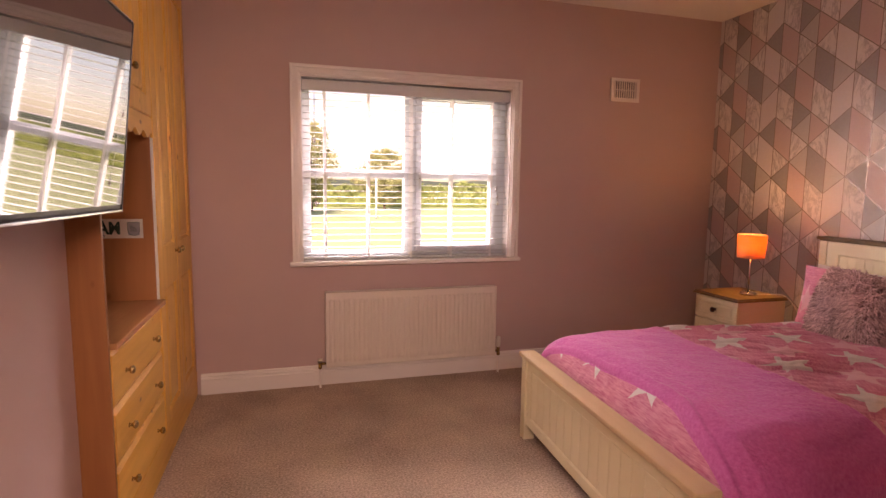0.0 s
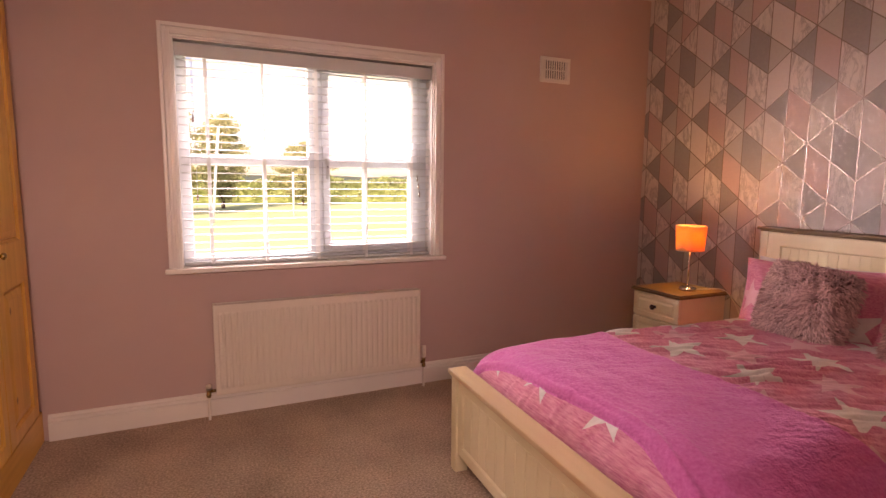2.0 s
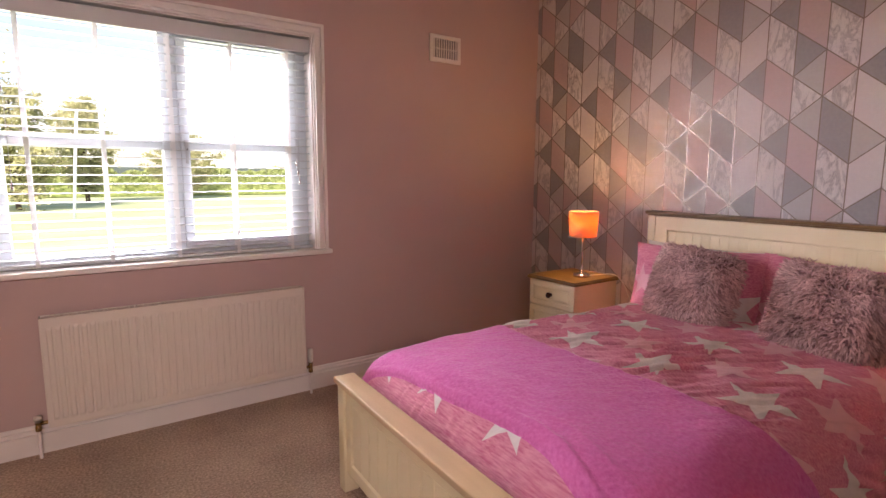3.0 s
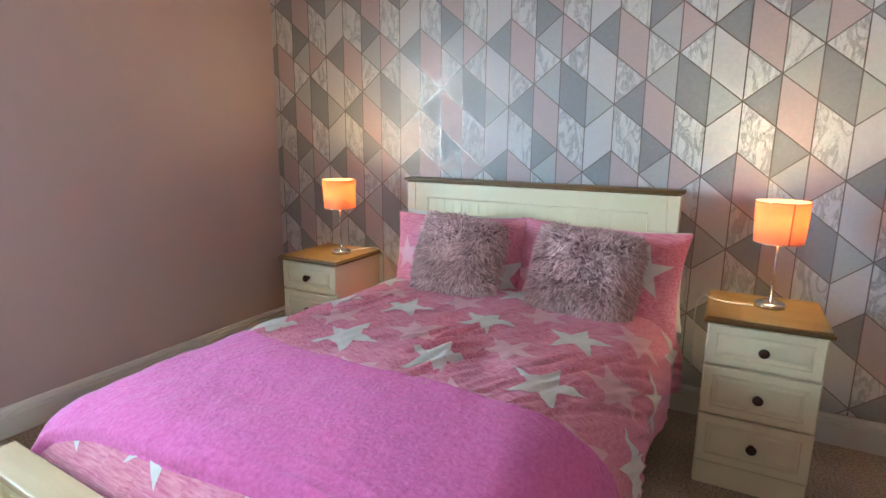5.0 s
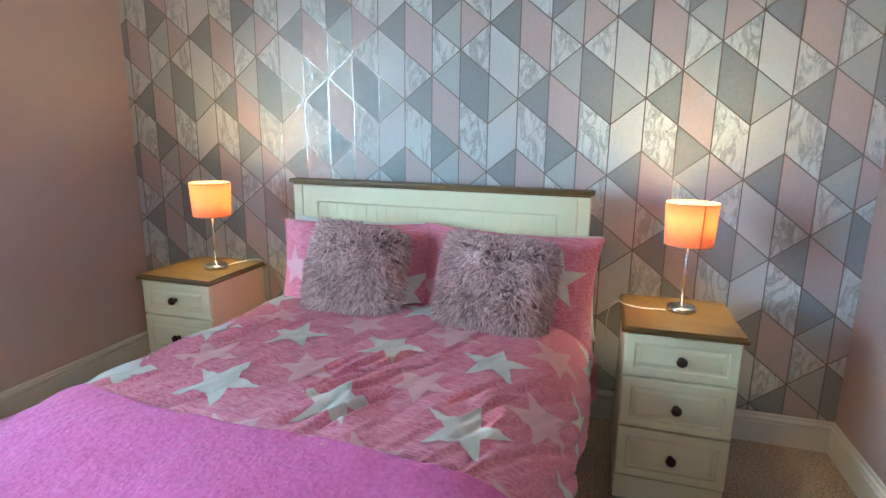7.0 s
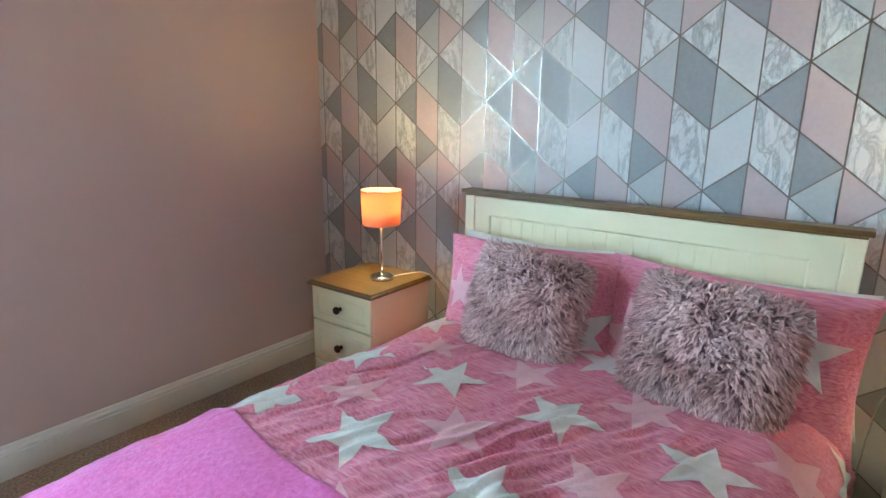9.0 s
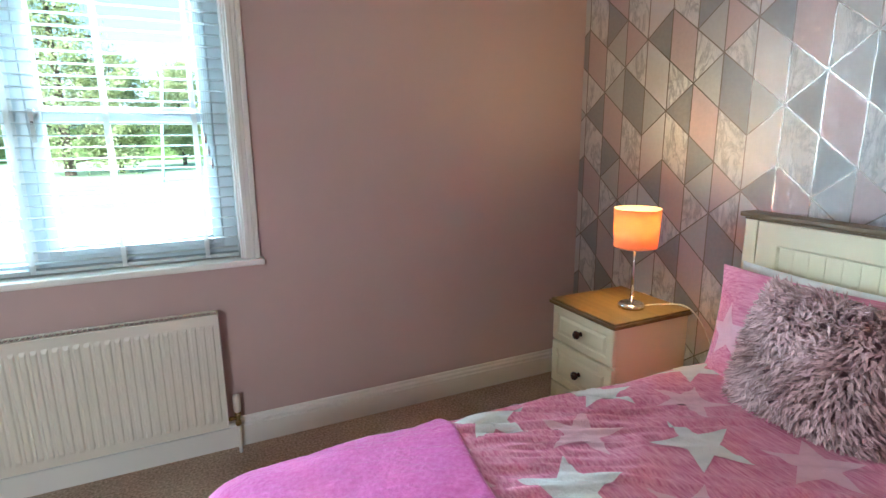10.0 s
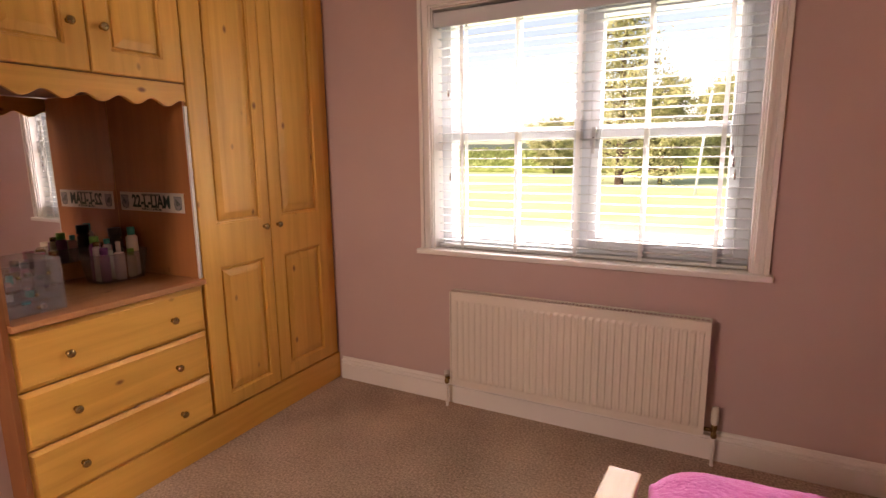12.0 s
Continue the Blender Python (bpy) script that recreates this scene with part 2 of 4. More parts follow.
M_SHADE = shade_material()
M_SEAM = mat("shade_seam", (0.45, 0.22, 0.12), 0.85, color2=(0.40, 0.19, 0.10), scale=90)
M_TAPE = mat("woven_tape", (0.85, 0.85, 0.84), 0.8, color2=(0.8, 0.8, 0.79), scale=200)
_n, _l = M_TAPE.node_tree.nodes, M_TAPE.node_tree.links
_t, _m = _n.new("ShaderNodeBsdfTranslucent"), _n.new("ShaderNodeMixShader")
_t.inputs[0].default_value = (0.85, 0.86, 0.86, 1)
_l.new(_n["Principled BSDF"].outputs[0], _m.inputs[1])
_l.new(_t.outputs[0], _m.inputs[2])
_l.new(_m.outputs[0], _n["Material Output"].inputs[0])
M_BULB = bpy.data.materials.new("warm_bulb")
M_BULB.use_nodes = True
M_BULB.node_tree.nodes["Principled BSDF"].inputs["Emission Color"].default_value = (1, 0.62, 0.28, 1)
M_BULB.node_tree.nodes["Principled BSDF"].inputs["Emission Strength"].default_value = 30


# ---- mesh helpers ----
def box(bm, x0, x1, y0, y1, z0, z1, bevel=0.0, mi=0):
    """A box with chamfered edges."""
    t = bmesh.new()
    bmesh.ops.create_cube(t, size=1)
    for v in t.verts:
        v.co = Vector(((x0 + x1) / 2 + v.co.x * (x1 - x0), (y0 + y1) / 2 + v.co.y * (y1 - y0), (z0 + z1) / 2 + v.co.z * (z1 - z0)))
    if bevel:
        bmesh.ops.bevel(t, geom=t.edges[:], offset=min(bevel, 0.45 * min(x1 - x0, y1 - y0, z1 - z0)), segments=2, affect="EDGES", profile=0.6)
    join(bm, t, mi)


def join(bm, t, mi=0):
    vs = {v: bm.verts.new(v.co) for v in t.verts}
    for f in t.faces:
        g = bm.faces.new([vs[v] for v in f.verts])
        g.material_index, g.smooth = mi, f.smooth
    t.free()


def lathe(bm, profile, m=None, seg=24, mi=0):
    """Turns (radius, height) pairs about z."""
    m = m or Matrix()
    rings = []
    for r, z in profile:
        if r < 1e-6:
            rings.append([bm.verts.new(m @ Vector((0, 0, z)))])
        else:
            rings.append([bm.verts.new(m @ Vector((r * math.cos(2 * math.pi * k / seg), r * math.sin(2 * math.pi * k / seg), z))) for k in range(seg)])
    for a, b in zip(rings, rings[1:]):
        for k in range(seg):
            j = (k + 1) % seg
            q = [a[k % len(a)], a[j % len(a)], b[j % len(b)], b[k % len(b)]]
            q = [v for i, v in enumerate(q) if v not in q[:i]]
            if len(q) > 2:
                f = bm.faces.new(q)
                f.smooth, f.material_index = True, mi


def tube(bm, pts, r, seg=8, mi=0):
    pts = [Vector(p) for p in pts]
    rings = []
    for i, p in enumerate(pts):
        d = (pts[min(i + 1, len(pts) - 1)] - pts[max(i - 1, 0)]).normalized()
        q = d.to_track_quat("Z", "Y")
        rings.append([bm.verts.new(p + q @ Vector((r * math.cos(2 * math.pi * k / seg), r * math.sin(2 * math.pi * k / seg), 0))) for k in range(seg)])
    for a, b in zip(rings, rings[1:]):
        for k in range(seg):
            f = bm.faces.new([a[k], a[(k + 1) % seg], b[(k + 1) % seg], b[k]])
            f.smooth, f.material_index = True, mi
    for ring in (rings[0][::-1], rings[-1]):
        bm.faces.new(ring).material_index = mi


def finish(name, bm, mats):
    bmesh.ops.recalc_face_normals(bm, faces=bm.faces[:])
    me = bpy.data.meshes.new(name)
    bm.to_mesh(me)
    bm.free()
    for m in mats if isinstance(mats, (list, tuple)) else [mats]:
        me.materials.append(m)
    return new(name, me)


def part(name, bm, mats, parent, label="", kind=""):
    ob = finish(name, bm, mats)
    ob.parent = parent
    return tagged(ob, label, kind=kind)


def boxes(name, dims, mats, parent=None, bevel=0.0, label="", category="", kind="", group=""):
    bm = bmesh.new()
    for d in dims:
        box(bm, *d[:6], bevel=bevel)
    ob = finish(name, bm, mats)
    ob.parent = parent
    return tagged(ob, label, category, group, kind)


def thing(name, m, label, category, group=""):
    ob = new(name)
    ob.empty_display_size = 0.1
    ob.matrix_world = m
    return tagged(ob, label, category, group)


def sweep(bm, profile, path, mi=0):
    """Sweeps (out, up) pairs along floor points (x, y, nx, ny); n points into the room."""
    rings = [[bm.verts.new((x + nx * o, y + ny * o, u)) for o, u in profile] for x, y, nx, ny in path]
    for a, b in zip(rings, rings[1:]):
        for k in range(len(profile) - 1):
            bm.faces.new([a[k], b[k], b[k + 1], a[k + 1]]).material_index = mi
    for r in (rings[0], rings[-1]):
        bm.faces.new(r).material_index = mi


# ---- shell of the room ----
x0, x1, z0, z1 = WIN
boxes("wall_north", [(-1.3, x0, NY, NY + 0.32, -0.1, CZ + 0.1), (x1, EX + 0.2, NY, NY + 0.32, -0.1, CZ + 0.1),
                     (x0, x1, NY, NY + 0.32, -0.1, z0 - 0.03), (x0, x1, NY, NY + 0.32, z1, CZ + 0.1)], M_WALL, kind="structure", label="dusty pink painted wall with a window opening")
boxes("wall_east", [(EX, EX + 0.2, SY - 0.14, NY, -0.1, CZ + 0.1)], M_WALL, kind="structure", label="wall behind the bed, papered")
boxes("wall_south", [(0.72, EX, SY - 0.14, SY, -0.1, CZ + 0.1), (WX, -0.28, SY - 0.14, SY, -0.1, CZ + 0.1), (-0.28, 0.72, SY - 0.14, SY, 2.06, CZ + 0.1)], M_WALL, kind="structure", label="pink painted wall with a doorway")
boxes("wall_west", [(WX - 0.2, WX, -1.5, 1.722, -0.1, CZ + 0.1)], M_WALL, kind="structure", label="pink painted wall that holds the television")
boxes("wall_alcove", [(-1.15, -1.0, 1.722, NY, -0.1, CZ + 0.1)], M_WALL, kind="structure", label="wall behind the fitted wardrobe")
boxes("ceiling", [(-1.3, EX + 0.2, -1.5, NY + 0.3, CZ, CZ + 0.15)], M_CEIL, kind="structure", label="matt white ceiling")
boxes("floor", [(-1.3, EX + 0.2, -1.5, NY + 0.3, -0.12, 0.0)], M_CARPET, kind="structure", label="beige twist pile carpet")
boxes("hall_wall", [(-0.54, 1.4, -1.62, -1.5, -0.1, CZ + 0.1), (1.25, 1.4, -1.5, SY - 0.14, -0.1, CZ + 0.1)], M_HALL, kind="structure", label="plain hall wall")

SKIRT = [(0.002, 0.0), (0.018, 0.0), (0.018, 0.094), (0.009, 0.097), (0.008, 0.104), (0.018, 0.107), (0.019, 0.113), (0.016, 0.117), (0.008, 0.120), (0.007, 0.132), (0.002, 0.137)]
bm = bmesh.new()
sweep(bm, SKIRT, [(-0.425, NY, 0, -1), (EX, NY, -1, -1), (EX, SY, -1, 1), (0.79, SY, 0, 1)])
part("baseboard", bm, M_WHITE, None, "white gloss skirting board", "structure")
bm = bmesh.new()
sweep(bm, SKIRT, [(WX, 1.715, 1, 0), (WX, SY, 1, 1), (-0.36, SY, 0, 1)])
part("baseboard", bm, M_WHITE, None, "white gloss skirting board", "structure")
boxes("door_frame", [(-0.35, -0.27, SY - 0.15, SY + 0.018, 0, 2.13), (0.71, 0.79, SY - 0.15, SY + 0.018, 0, 2.13), (-0.27, 0.71, SY - 0.15, SY + 0.018, 2.05, 2.13)], M_WHITE, kind="structure", bevel=0.004, label="white painted door lining")


# ---- wallpaper ----
CW, UH, LY, LZ = 0.1325, 0.1070, 1.374, 1.776
# each strip's pieces by class of its first line: (left top, left bottom, right top, right bottom, colour)
G, GL, P, L, MB = 0, 1, 2, 3, 4
STRIPS = {
    2: [(0, 0, -1, 1, G), (0, 2, 1, 3, L), (2, 4, 3, 3, GL), (4, 6, 3, 5, L)],
    3: [(1, 3, 2, 2, MB), (3, 3, 2, 4, G), (3, 5, 4, 6, MB), (5, 7, 6, 8, P)],
    0: [(0, 0, -1, 1, GL), (0, 2, 1, 1, MB), (2, 2, 1, 3, GL), (2, 4, 3, 5, P), (4, 6, 5, 5, G)],
    1: [(-1, 1, 0, 0, P), (1, 1, 0, 2, MB), (1, 3, 2, 4, G), (3, 5, 4, 6, MB)],
}
# sloping lines by class: (left row, right row)
SLOPES = {
    2: [(0, -1), (0, 1), (2, 3), (4, 3)],
    3: [(1, 2), (3, 2), (3, 4), (5, 6)],
    0: [(0, -1), (0, 1), (2, 1), (2, 3), (4, 5)],
    1: [(-1, 0), (1, 0), (1, 2), (3, 4)],
}


def wallpaper():
    bm = bmesh.new()
    X = EX - 0.0015
    line = []
    for i in range(-12, 20):
        ya, yb = LY - (i - 6) * CW, LY - (i - 5) * CW
        if ya < SY or yb > NY:
            continue
        for rep in range(-3, 4):
            for la, lb, ra, rb, c in STRIPS[i % 4]:
                za, zb, zc, zd = (LZ - (r + 6 * rep) * UH for r in (la, lb, ra, rb))
                pts = [(X, ya, za), (X, yb, zc), (X, yb, zd), (X, ya, zb)]
                if la == lb:
                    pts.pop()
                if ra == rb:
                    pts.pop(2)
                bm.faces.new([bm.verts.new(p) for p in pts]).material_index = c
            for a, b in SLOPES[i % 4]:
                line.append((ya, LZ - (a + 6 * rep) * UH, yb, LZ - (b + 6 * rep) * UH))
        line.append((yb, 0.14, yb, CZ))
    w, X2 = 0.0026, X - 0.0005
    for ya, za, yb, zb in line:
        d = Vector((yb - ya, zb - za)).normalized()
        ny, nz = -d.y * w, d.x * w
        bm.faces.new([bm.verts.new(p) for p in ((X2, ya + ny, za + nz), (X2, yb + ny, zb + nz), (X2, yb - ny, zb - nz), (X2, ya - ny, za - nz))]).material_index = 5
    for co, no in (((0, SY, 0), (0, -1, 0)), ((0, NY, 0), (0, 1, 0)), ((0, 0, CZ), (0, 0, 1)), ((0, 0, 0.14), (0, 0, -1))):
        bmesh.ops.bisect_plane(bm, geom=bm.verts[:] + bm.edges[:] + bm.faces[:], plane_co=co, plane_no=no, clear_outer=True)
    for f in bm.faces:
        if f.normal.x > 0:
            f.normal_flip()
    me = bpy.data.meshes.new("wallpaper")
    bm.to_mesh(me)
    bm.free()
    for m in (M_GREY, M_GREYL, M_PINK, M_LITE, M_MARB, M_LINE):
        me.materials.append(m)
    return tagged(new("wallpaper", me), "geometric wallpaper of grey, blush and marble pieces with thin metallic lines", kind="structure")


wallpaper()


# ---- window, blind ----
def frame_boxes(x0, x1, z0, z1, w, ya, yb):
    return [(x0, x0 + w, ya, yb, z0, z1), (x1 - w, x1, ya, yb, z0, z1), (x0 + w, x1 - w, ya, yb, z0, z0 + w), (x0 + w, x1 - w, ya, yb, z1 - w, z1)]


window = tagged(new("window_1"), "white plastic casement window with a horizontal bar across each light", "window", kind="structure")
x0, x1, z0, z1 = WIN
boxes("window_frame", frame_boxes(x0 + 0.002, x1 - 0.002, z0 + 0.002, z1 - 0.002, 0.06, 3.50, 3.57) + [(0.925, 1.005, 3.50, 3.57, z0 + 0.06, z1 - 0.06)], M_PVC, window, 0.004)
boxes("opening_sash", frame_boxes(1.007, x1 - 0.064, z0 + 0.064, z1 - 0.064, 0.042, 3.488, 3.56), M_PVC, window, 0.005)
boxes("glazing_bar", [(x0 + 0.062, 0.924, 3.505, 3.565, 1.413, 1.471)], M_PVC, window, 0.004)
boxes("glazing_bar", [(1.05, x1 - 0.107, 3.50, 3.56, 1.413, 1.471)], M_PVC, window, 0.004)
for a, b, c, d in ((x0 + 0.06, 0.925, 0.91, 1.413), (x0 + 0.06, 0.925, 1.471, 2.005), (1.05, 1.594, 0.955, 1.413), (1.05, 1.594, 1.471, 1.96)):
    ob = boxes("pane", [(a, b, 3.533, 3.537, c, d)], M_GLASS, window)
    ob.visible_shadow = False
boxes("handle", [(1.018, 1.036, 3.455, 3.487, 1.43, 1.46), (1.02, 1.034, 3.45, 3.462, 1.34, 1.45)], M_SLAT, window, 0.003, "white sash handle")
boxes("window_sill", [(0.140, 1.770, 3.350, 3.398, 0.826, 0.853), (x0 + 0.001, x1 - 0.001, 3.398, 3.50, 0.826, 0.853)], M_WHITE, window, 0.006, "white painted window board")
boxes("reveal_lining", [(x0, x0 + 0.006, 3.40, 3.50, z0 + 0.004, z1), (x1 - 0.006, x1, 3.40, 3.50, z0 + 0.004, z1), (x0 + 0.006, x1 - 0.006, 3.40, 3.50, z1 - 0.006, z1)], M_WHITE, window)
boxes("handle_button", [(1.0215, 1.0325, 3.4525, 3.4548, 1.437, 1.452)], M_BLACK, window, 0.001, "small black handle lock")
boxes("handle_button", [(1.0235, 1.0315, 3.4475, 3.4498, 1.405, 1.415)], M_BLACK, window, 0.001, "small black handle lock")
bm = bmesh.new()
for o, t in ((0.0, 0.030), (0.020, 0.018), (0.036, 0.025), (0.050, 0.012)):
    w = 0.02 if o < 0.05 else 0.016
    for q in ((0.158 + o, 0.158 + o + w, 0.853, 2.122 - o), (1.755 - o - w, 1.755 - o, 0.853, 2.122 - o), (0.158 + o + w, 1.755 - o - w, 2.122 - o - w, 2.122 - o)):
        box(bm, q[0], q[1], NY - t, NY, q[2], q[3], 0.003)
part("architrave", bm, M_WHITE, window, "white moulded window surround")

blind = thing("venetian_blind", Matrix(), "white slatted blind, lowered with open slats, in the window recess", "blind")
boxes("headrail", [(0.230, 1.680, 3.436, 3.485, 1.985, 2.040)], M_SLAT, blind, 0.004)
boxes("valance", [(0.230, 1.681, 3.408, 3.422, 1.965, 2.036), (0.230, 0.242, 3.422, 3.45, 1.965, 2.036), (1.669, 1.681, 3.422, 3.45, 1.965, 2.036)], M_SLAT, blind, 0.004, "white valance board over the slats")
boxes("bottom_rail", [(0.234, 1.680, 3.432, 3.482, 0.858, 0.874)], M_SLAT, blind, 0.004)
sbm = bmesh.new()
arc = [(0.0205 * q / 3, 0.0026 * (1 - (q / 3) ** 2)) for q in range(-3, 4)]
ends = []
for x in (-0.720, 0.720):
    ends.append([sbm.verts.new((x, y, z + 0.0009)) for y, z in arc] + [sbm.verts.new((x, y, z - 0.0009)) for y, z in arc[::-1]])
for k in range(14):
    sbm.faces.new([ends[0][k], ends[1][k], ends[1][(k + 1) % 14], ends[0][(k + 1) % 14]])
sbm.faces.new(ends[0])
sbm.faces.new(ends[1][::-1])
slat0 = part("slat", sbm, M_SLAT, blind)
slat0.matrix_basis = pose(0.957, 3.457, 0.896, -1.5)
random.seed(4)
for k in range(1, 26):
    o = slat0.copy()
    scene.collection.objects.link(o)
    o.matrix_basis = pose(0.957 + random.uniform(-0.001, 0.001), 3.457, 0.896 + k * 0.0425, -1.5 + random.uniform(-1.2, 1.2), random.uniform(-0.08, 0.08))
for x in (0.375, 0.665, 0.962, 1.256, 1.556):
    boxes("ladder_tape", [(x - 0.009, x + 0.009, 3.4295, 3.4303, 0.86, 1.99), (x - 0.009, x + 0.009, 3.4837, 3.4845, 0.86, 1.99)], M_TAPE, blind)
for x, zz in ((0.305, 1.66), (0.312, 1.24), (1.590, 1.36), (1.598, 1.31), (1.606, 1.26)):
    bm = bmesh.new()
    tube(bm, [(x, 3.42, 2.0), (x, 3.42, zz)], 0.0012, 5)
    lathe(bm, [(0.0, zz + 0.012), (0.003, zz + 0.01), (0.006, zz - 0.015), (0.004, zz - 0.03), (0, zz - 0.031)], Matrix.Translation((x, 3.42, 0)), 10, 1)
    part("pull_cord", bm, [M_SLAT, M_CHROME], blind, "cord with a metal acorn end")


# ---- radiator, vent ----
def radiator():
    rad = thing("radiator", pose(0, 0, 0), "cream-white ribbed panel radiator on the wall under the window", "radiator")
    a, b, zb, zt, yf = 0.363, 1.564, 0.146, 0.651, 3.292
    bm = bmesh.new()
    n = 36
    pitch = (b - a - 0.03) / n
    xs = [(a, 0.0)]
    for k in range(n):
        c = a + 0.015 + k * pitch
        xs += [(c + pitch * 0.12, 0.0), (c + pitch * 0.30, 0.0055), (c + pitch * 0.70, 0.0055), (c + pitch * 0.88, 0.0)]
    xs.append((b, 0.0))
    rows = [(zb, 0.0), (zb + 0.030, 0.0), (zb + 0.045, 1.0), (zt - 0.055, 1.0), (zt - 0.040, 0.0), (zt, 0.0)]
    g = [[bm.verts.new((x, yf + 0.010 - d * f, z)) for x, d in xs] for z, f in rows]
    for r0, r1 in zip(g, g[1:]):
        for k in range(len(xs) - 1):
            bm.faces.new([r0[k], r0[k + 1], r1[k + 1], r1[k]]).smooth = False
    part("front_panel", bm, M_RAD, rad)
    boxes("back_panel", [(a + 0.01, b - 0.01, 3.350, 3.362, zb + 0.01, zt - 0.012)], M_RAD, rad, 0.003)
    boxes("side_cover", [(a - 0.003, a + 0.004, yf + 0.003, 3.364, zb + 0.004, zt + 0.002)], M_RAD, rad, 0.002)
    boxes("side_cover", [(b - 0.004, b + 0.003, yf + 0.003, 3.364, zb + 0.004, zt + 0.002)], M_RAD, rad, 0.002)
    bm = bmesh.new()
    box(bm, a, b, yf + 0.003, yf + 0.014, zt - 0.004, zt + 0.003, 0.002)
    box(bm, a, b, 3.352, 3.363, zt - 0.004, zt + 0.003, 0.002)
    k = a + 0.02
    while k < b - 0.02:
        box(bm, k, k + 0.0035, yf + 0.014, 3.352, zt - 0.004, zt + 0.001)
        k += 0.017
    part("top_grille", bm, M_RAD, rad)
    boxes("fins", [(a + 0.02, b - 0.02, 3.31, 3.345, zb + 0.03, zt - 0.03)], M_DARK, rad)
    for name, x, s, hh in (("valve", 1.600, 1, 0.275), ("valve", 0.328, -1, 0.205)):
        bm = bmesh.new()
        m = Matrix.Translation((x + 0.006 * s, 3.335, 0))
        lathe(bm, [(0.0075, 0.0), (0.0075, 0.135)], m, 12, 1)
        lathe(bm, [(0.010, 0.13), (0.013, 0.135), (0.013, 0.150), (0.010, 0.155), (0.012, 0.175), (0.012, 0.192), (0, 0.193)], m, 14, 0)
        lathe(bm, [(0.0, 0.19), (0.011, 0.192), (0.015, 0.200), (0.0155, hh - 0.03), (0.014, hh - 0.005), (0, hh)], m, 16, 2)
        tube(bm, [(x - 0.045 * s, 3.335, 0.165), (x + 0.006 * s, 3.335, 0.165)], 0.009, 12, 0)
        part(name, bm, [M_BRASS, M_WHITE, M_RAD], rad, "metal valve on a white pipe")


radiator()

vent = thing("wall_vent", pose(2.612, NY, 2.108), "white vent grille with upright slots on the wall", "vent")
boxes("vent_frame", [(-0.124, 0.124, -0.012, 0, 0.062, 0.086), (-0.124, 0.124, -0.012, 0, -0.086, -0.058), (-0.124, -0.095, -0.012, 0, -0.058, 0.062), (0.095, 0.124, -0.012, 0, -0.058, 0.062), (-0.095, 0.095, -0.010, -0.001, -0.004, 0.004)], M_WHITE, vent, 0.002)
boxes("backing", [(-0.1, 0.1, -0.002, -0.0005, -0.07, 0.07)], M_DARK, vent)
for k in range(10):
    x = -0.0855 + k * 0.019
    boxes("slat", [(x - 0.0045, x + 0.0045, -0.010, -0.002, -0.058, 0.062)], M_WHITE, vent, 0.0015)


# ---- panelled fronts ----
def frame_of(o, u, v, w):
    m = Matrix.Identity(4)
    for k in range(3):
        m[k][0], m[k][1], m[k][2], m[k][3] = u[k], v[k], w[k], o[k]
    return m


def fielded(bm, m, w, h, t, panels, edge=0.005, steps=((0.003, 0.004), (0.008, 0.005), (0.010, 0.013), (0.016, 0.014), (0.020, 0.008), (0.050, 0.001)), mi=0):
    """A slab with its lower corner at the origin of m, face towards local z, with raised and fielded panels (u0, u1, v0, v1)."""
    us = sorted({edge, w - edge, *[p[0] for p in panels], *[p[1] for p in panels]})
    vs = sorted({edge, h - edge, *[p[2] for p in panels], *[p[3] for p in panels]})

    def quad(pts):
        bm.faces.new([bm.verts.new(m @ Vector(p)) for p in pts]).material_index = mi

    def ring(a, za, b, zb):
        ca = [(a[0], a[2], za), (a[1], a[2], za), (a[1], a[3], za), (a[0], a[3], za)]
        cb = [(b[0], b[2], zb), (b[1], b[2], zb), (b[1], b[3], zb), (b[0], b[3], zb)]
        for k in range(4):
            j = (k + 1) % 4
            quad([ca[k], ca[j], cb[j], cb[k]])

    for ua, ub in zip(us, us[1:]):
        for va, vb in zip(vs, vs[1:]):
            c = ((ua + ub) / 2, (va + vb) / 2)
            if not any(p[0] < c[0] < p[1] and p[2] < c[1] < p[3] for p in panels):
                quad([(ua, va, t), (ub, va, t), (ub, vb, t), (ua, vb, t)])
    full, inner = (0, w, 0, h), (edge, w - edge, edge, h - edge)
    ring(full, 0, full, t - edge * 0.7)
    ring(full, t - edge * 0.7, inner, t)
    quad([(0, 0, 0), (0, h, 0), (w, h, 0), (w, 0, 0)])
    for p in panels:
        last, zl = p, t
        for inset, depth in steps:
            nxt = (p[0] + inset, p[1] - inset, p[2] + inset, p[3] - inset)
            ring(last, zl, nxt, t - depth)
            last, zl = nxt, t - depth
        quad([(last[0], last[2], zl), (last[1], last[2], zl), (last[1], last[3], zl), (last[0], last[3], zl)])


KNOB = [(0.0, 0.030), (0.008, 0.0295), (0.0135, 0.026), (0.0155, 0.020), (0.013, 0.015), (0.0065, 0.012), (0.0055, 0.005), (0.009, 0.0), (0, 0.0)]


def knob(parent, place, out, material, size=1.0, label=""):
    q = Vector(out).to_track_quat("Z", "Y").to_matrix().to_4x4()
    bm = bmesh.new()
    lathe(bm, [(r * size, h * size) for r, h in KNOB], Matrix.Translation(place) @ q, 20)
    return part("knob", bm, material, parent, label)


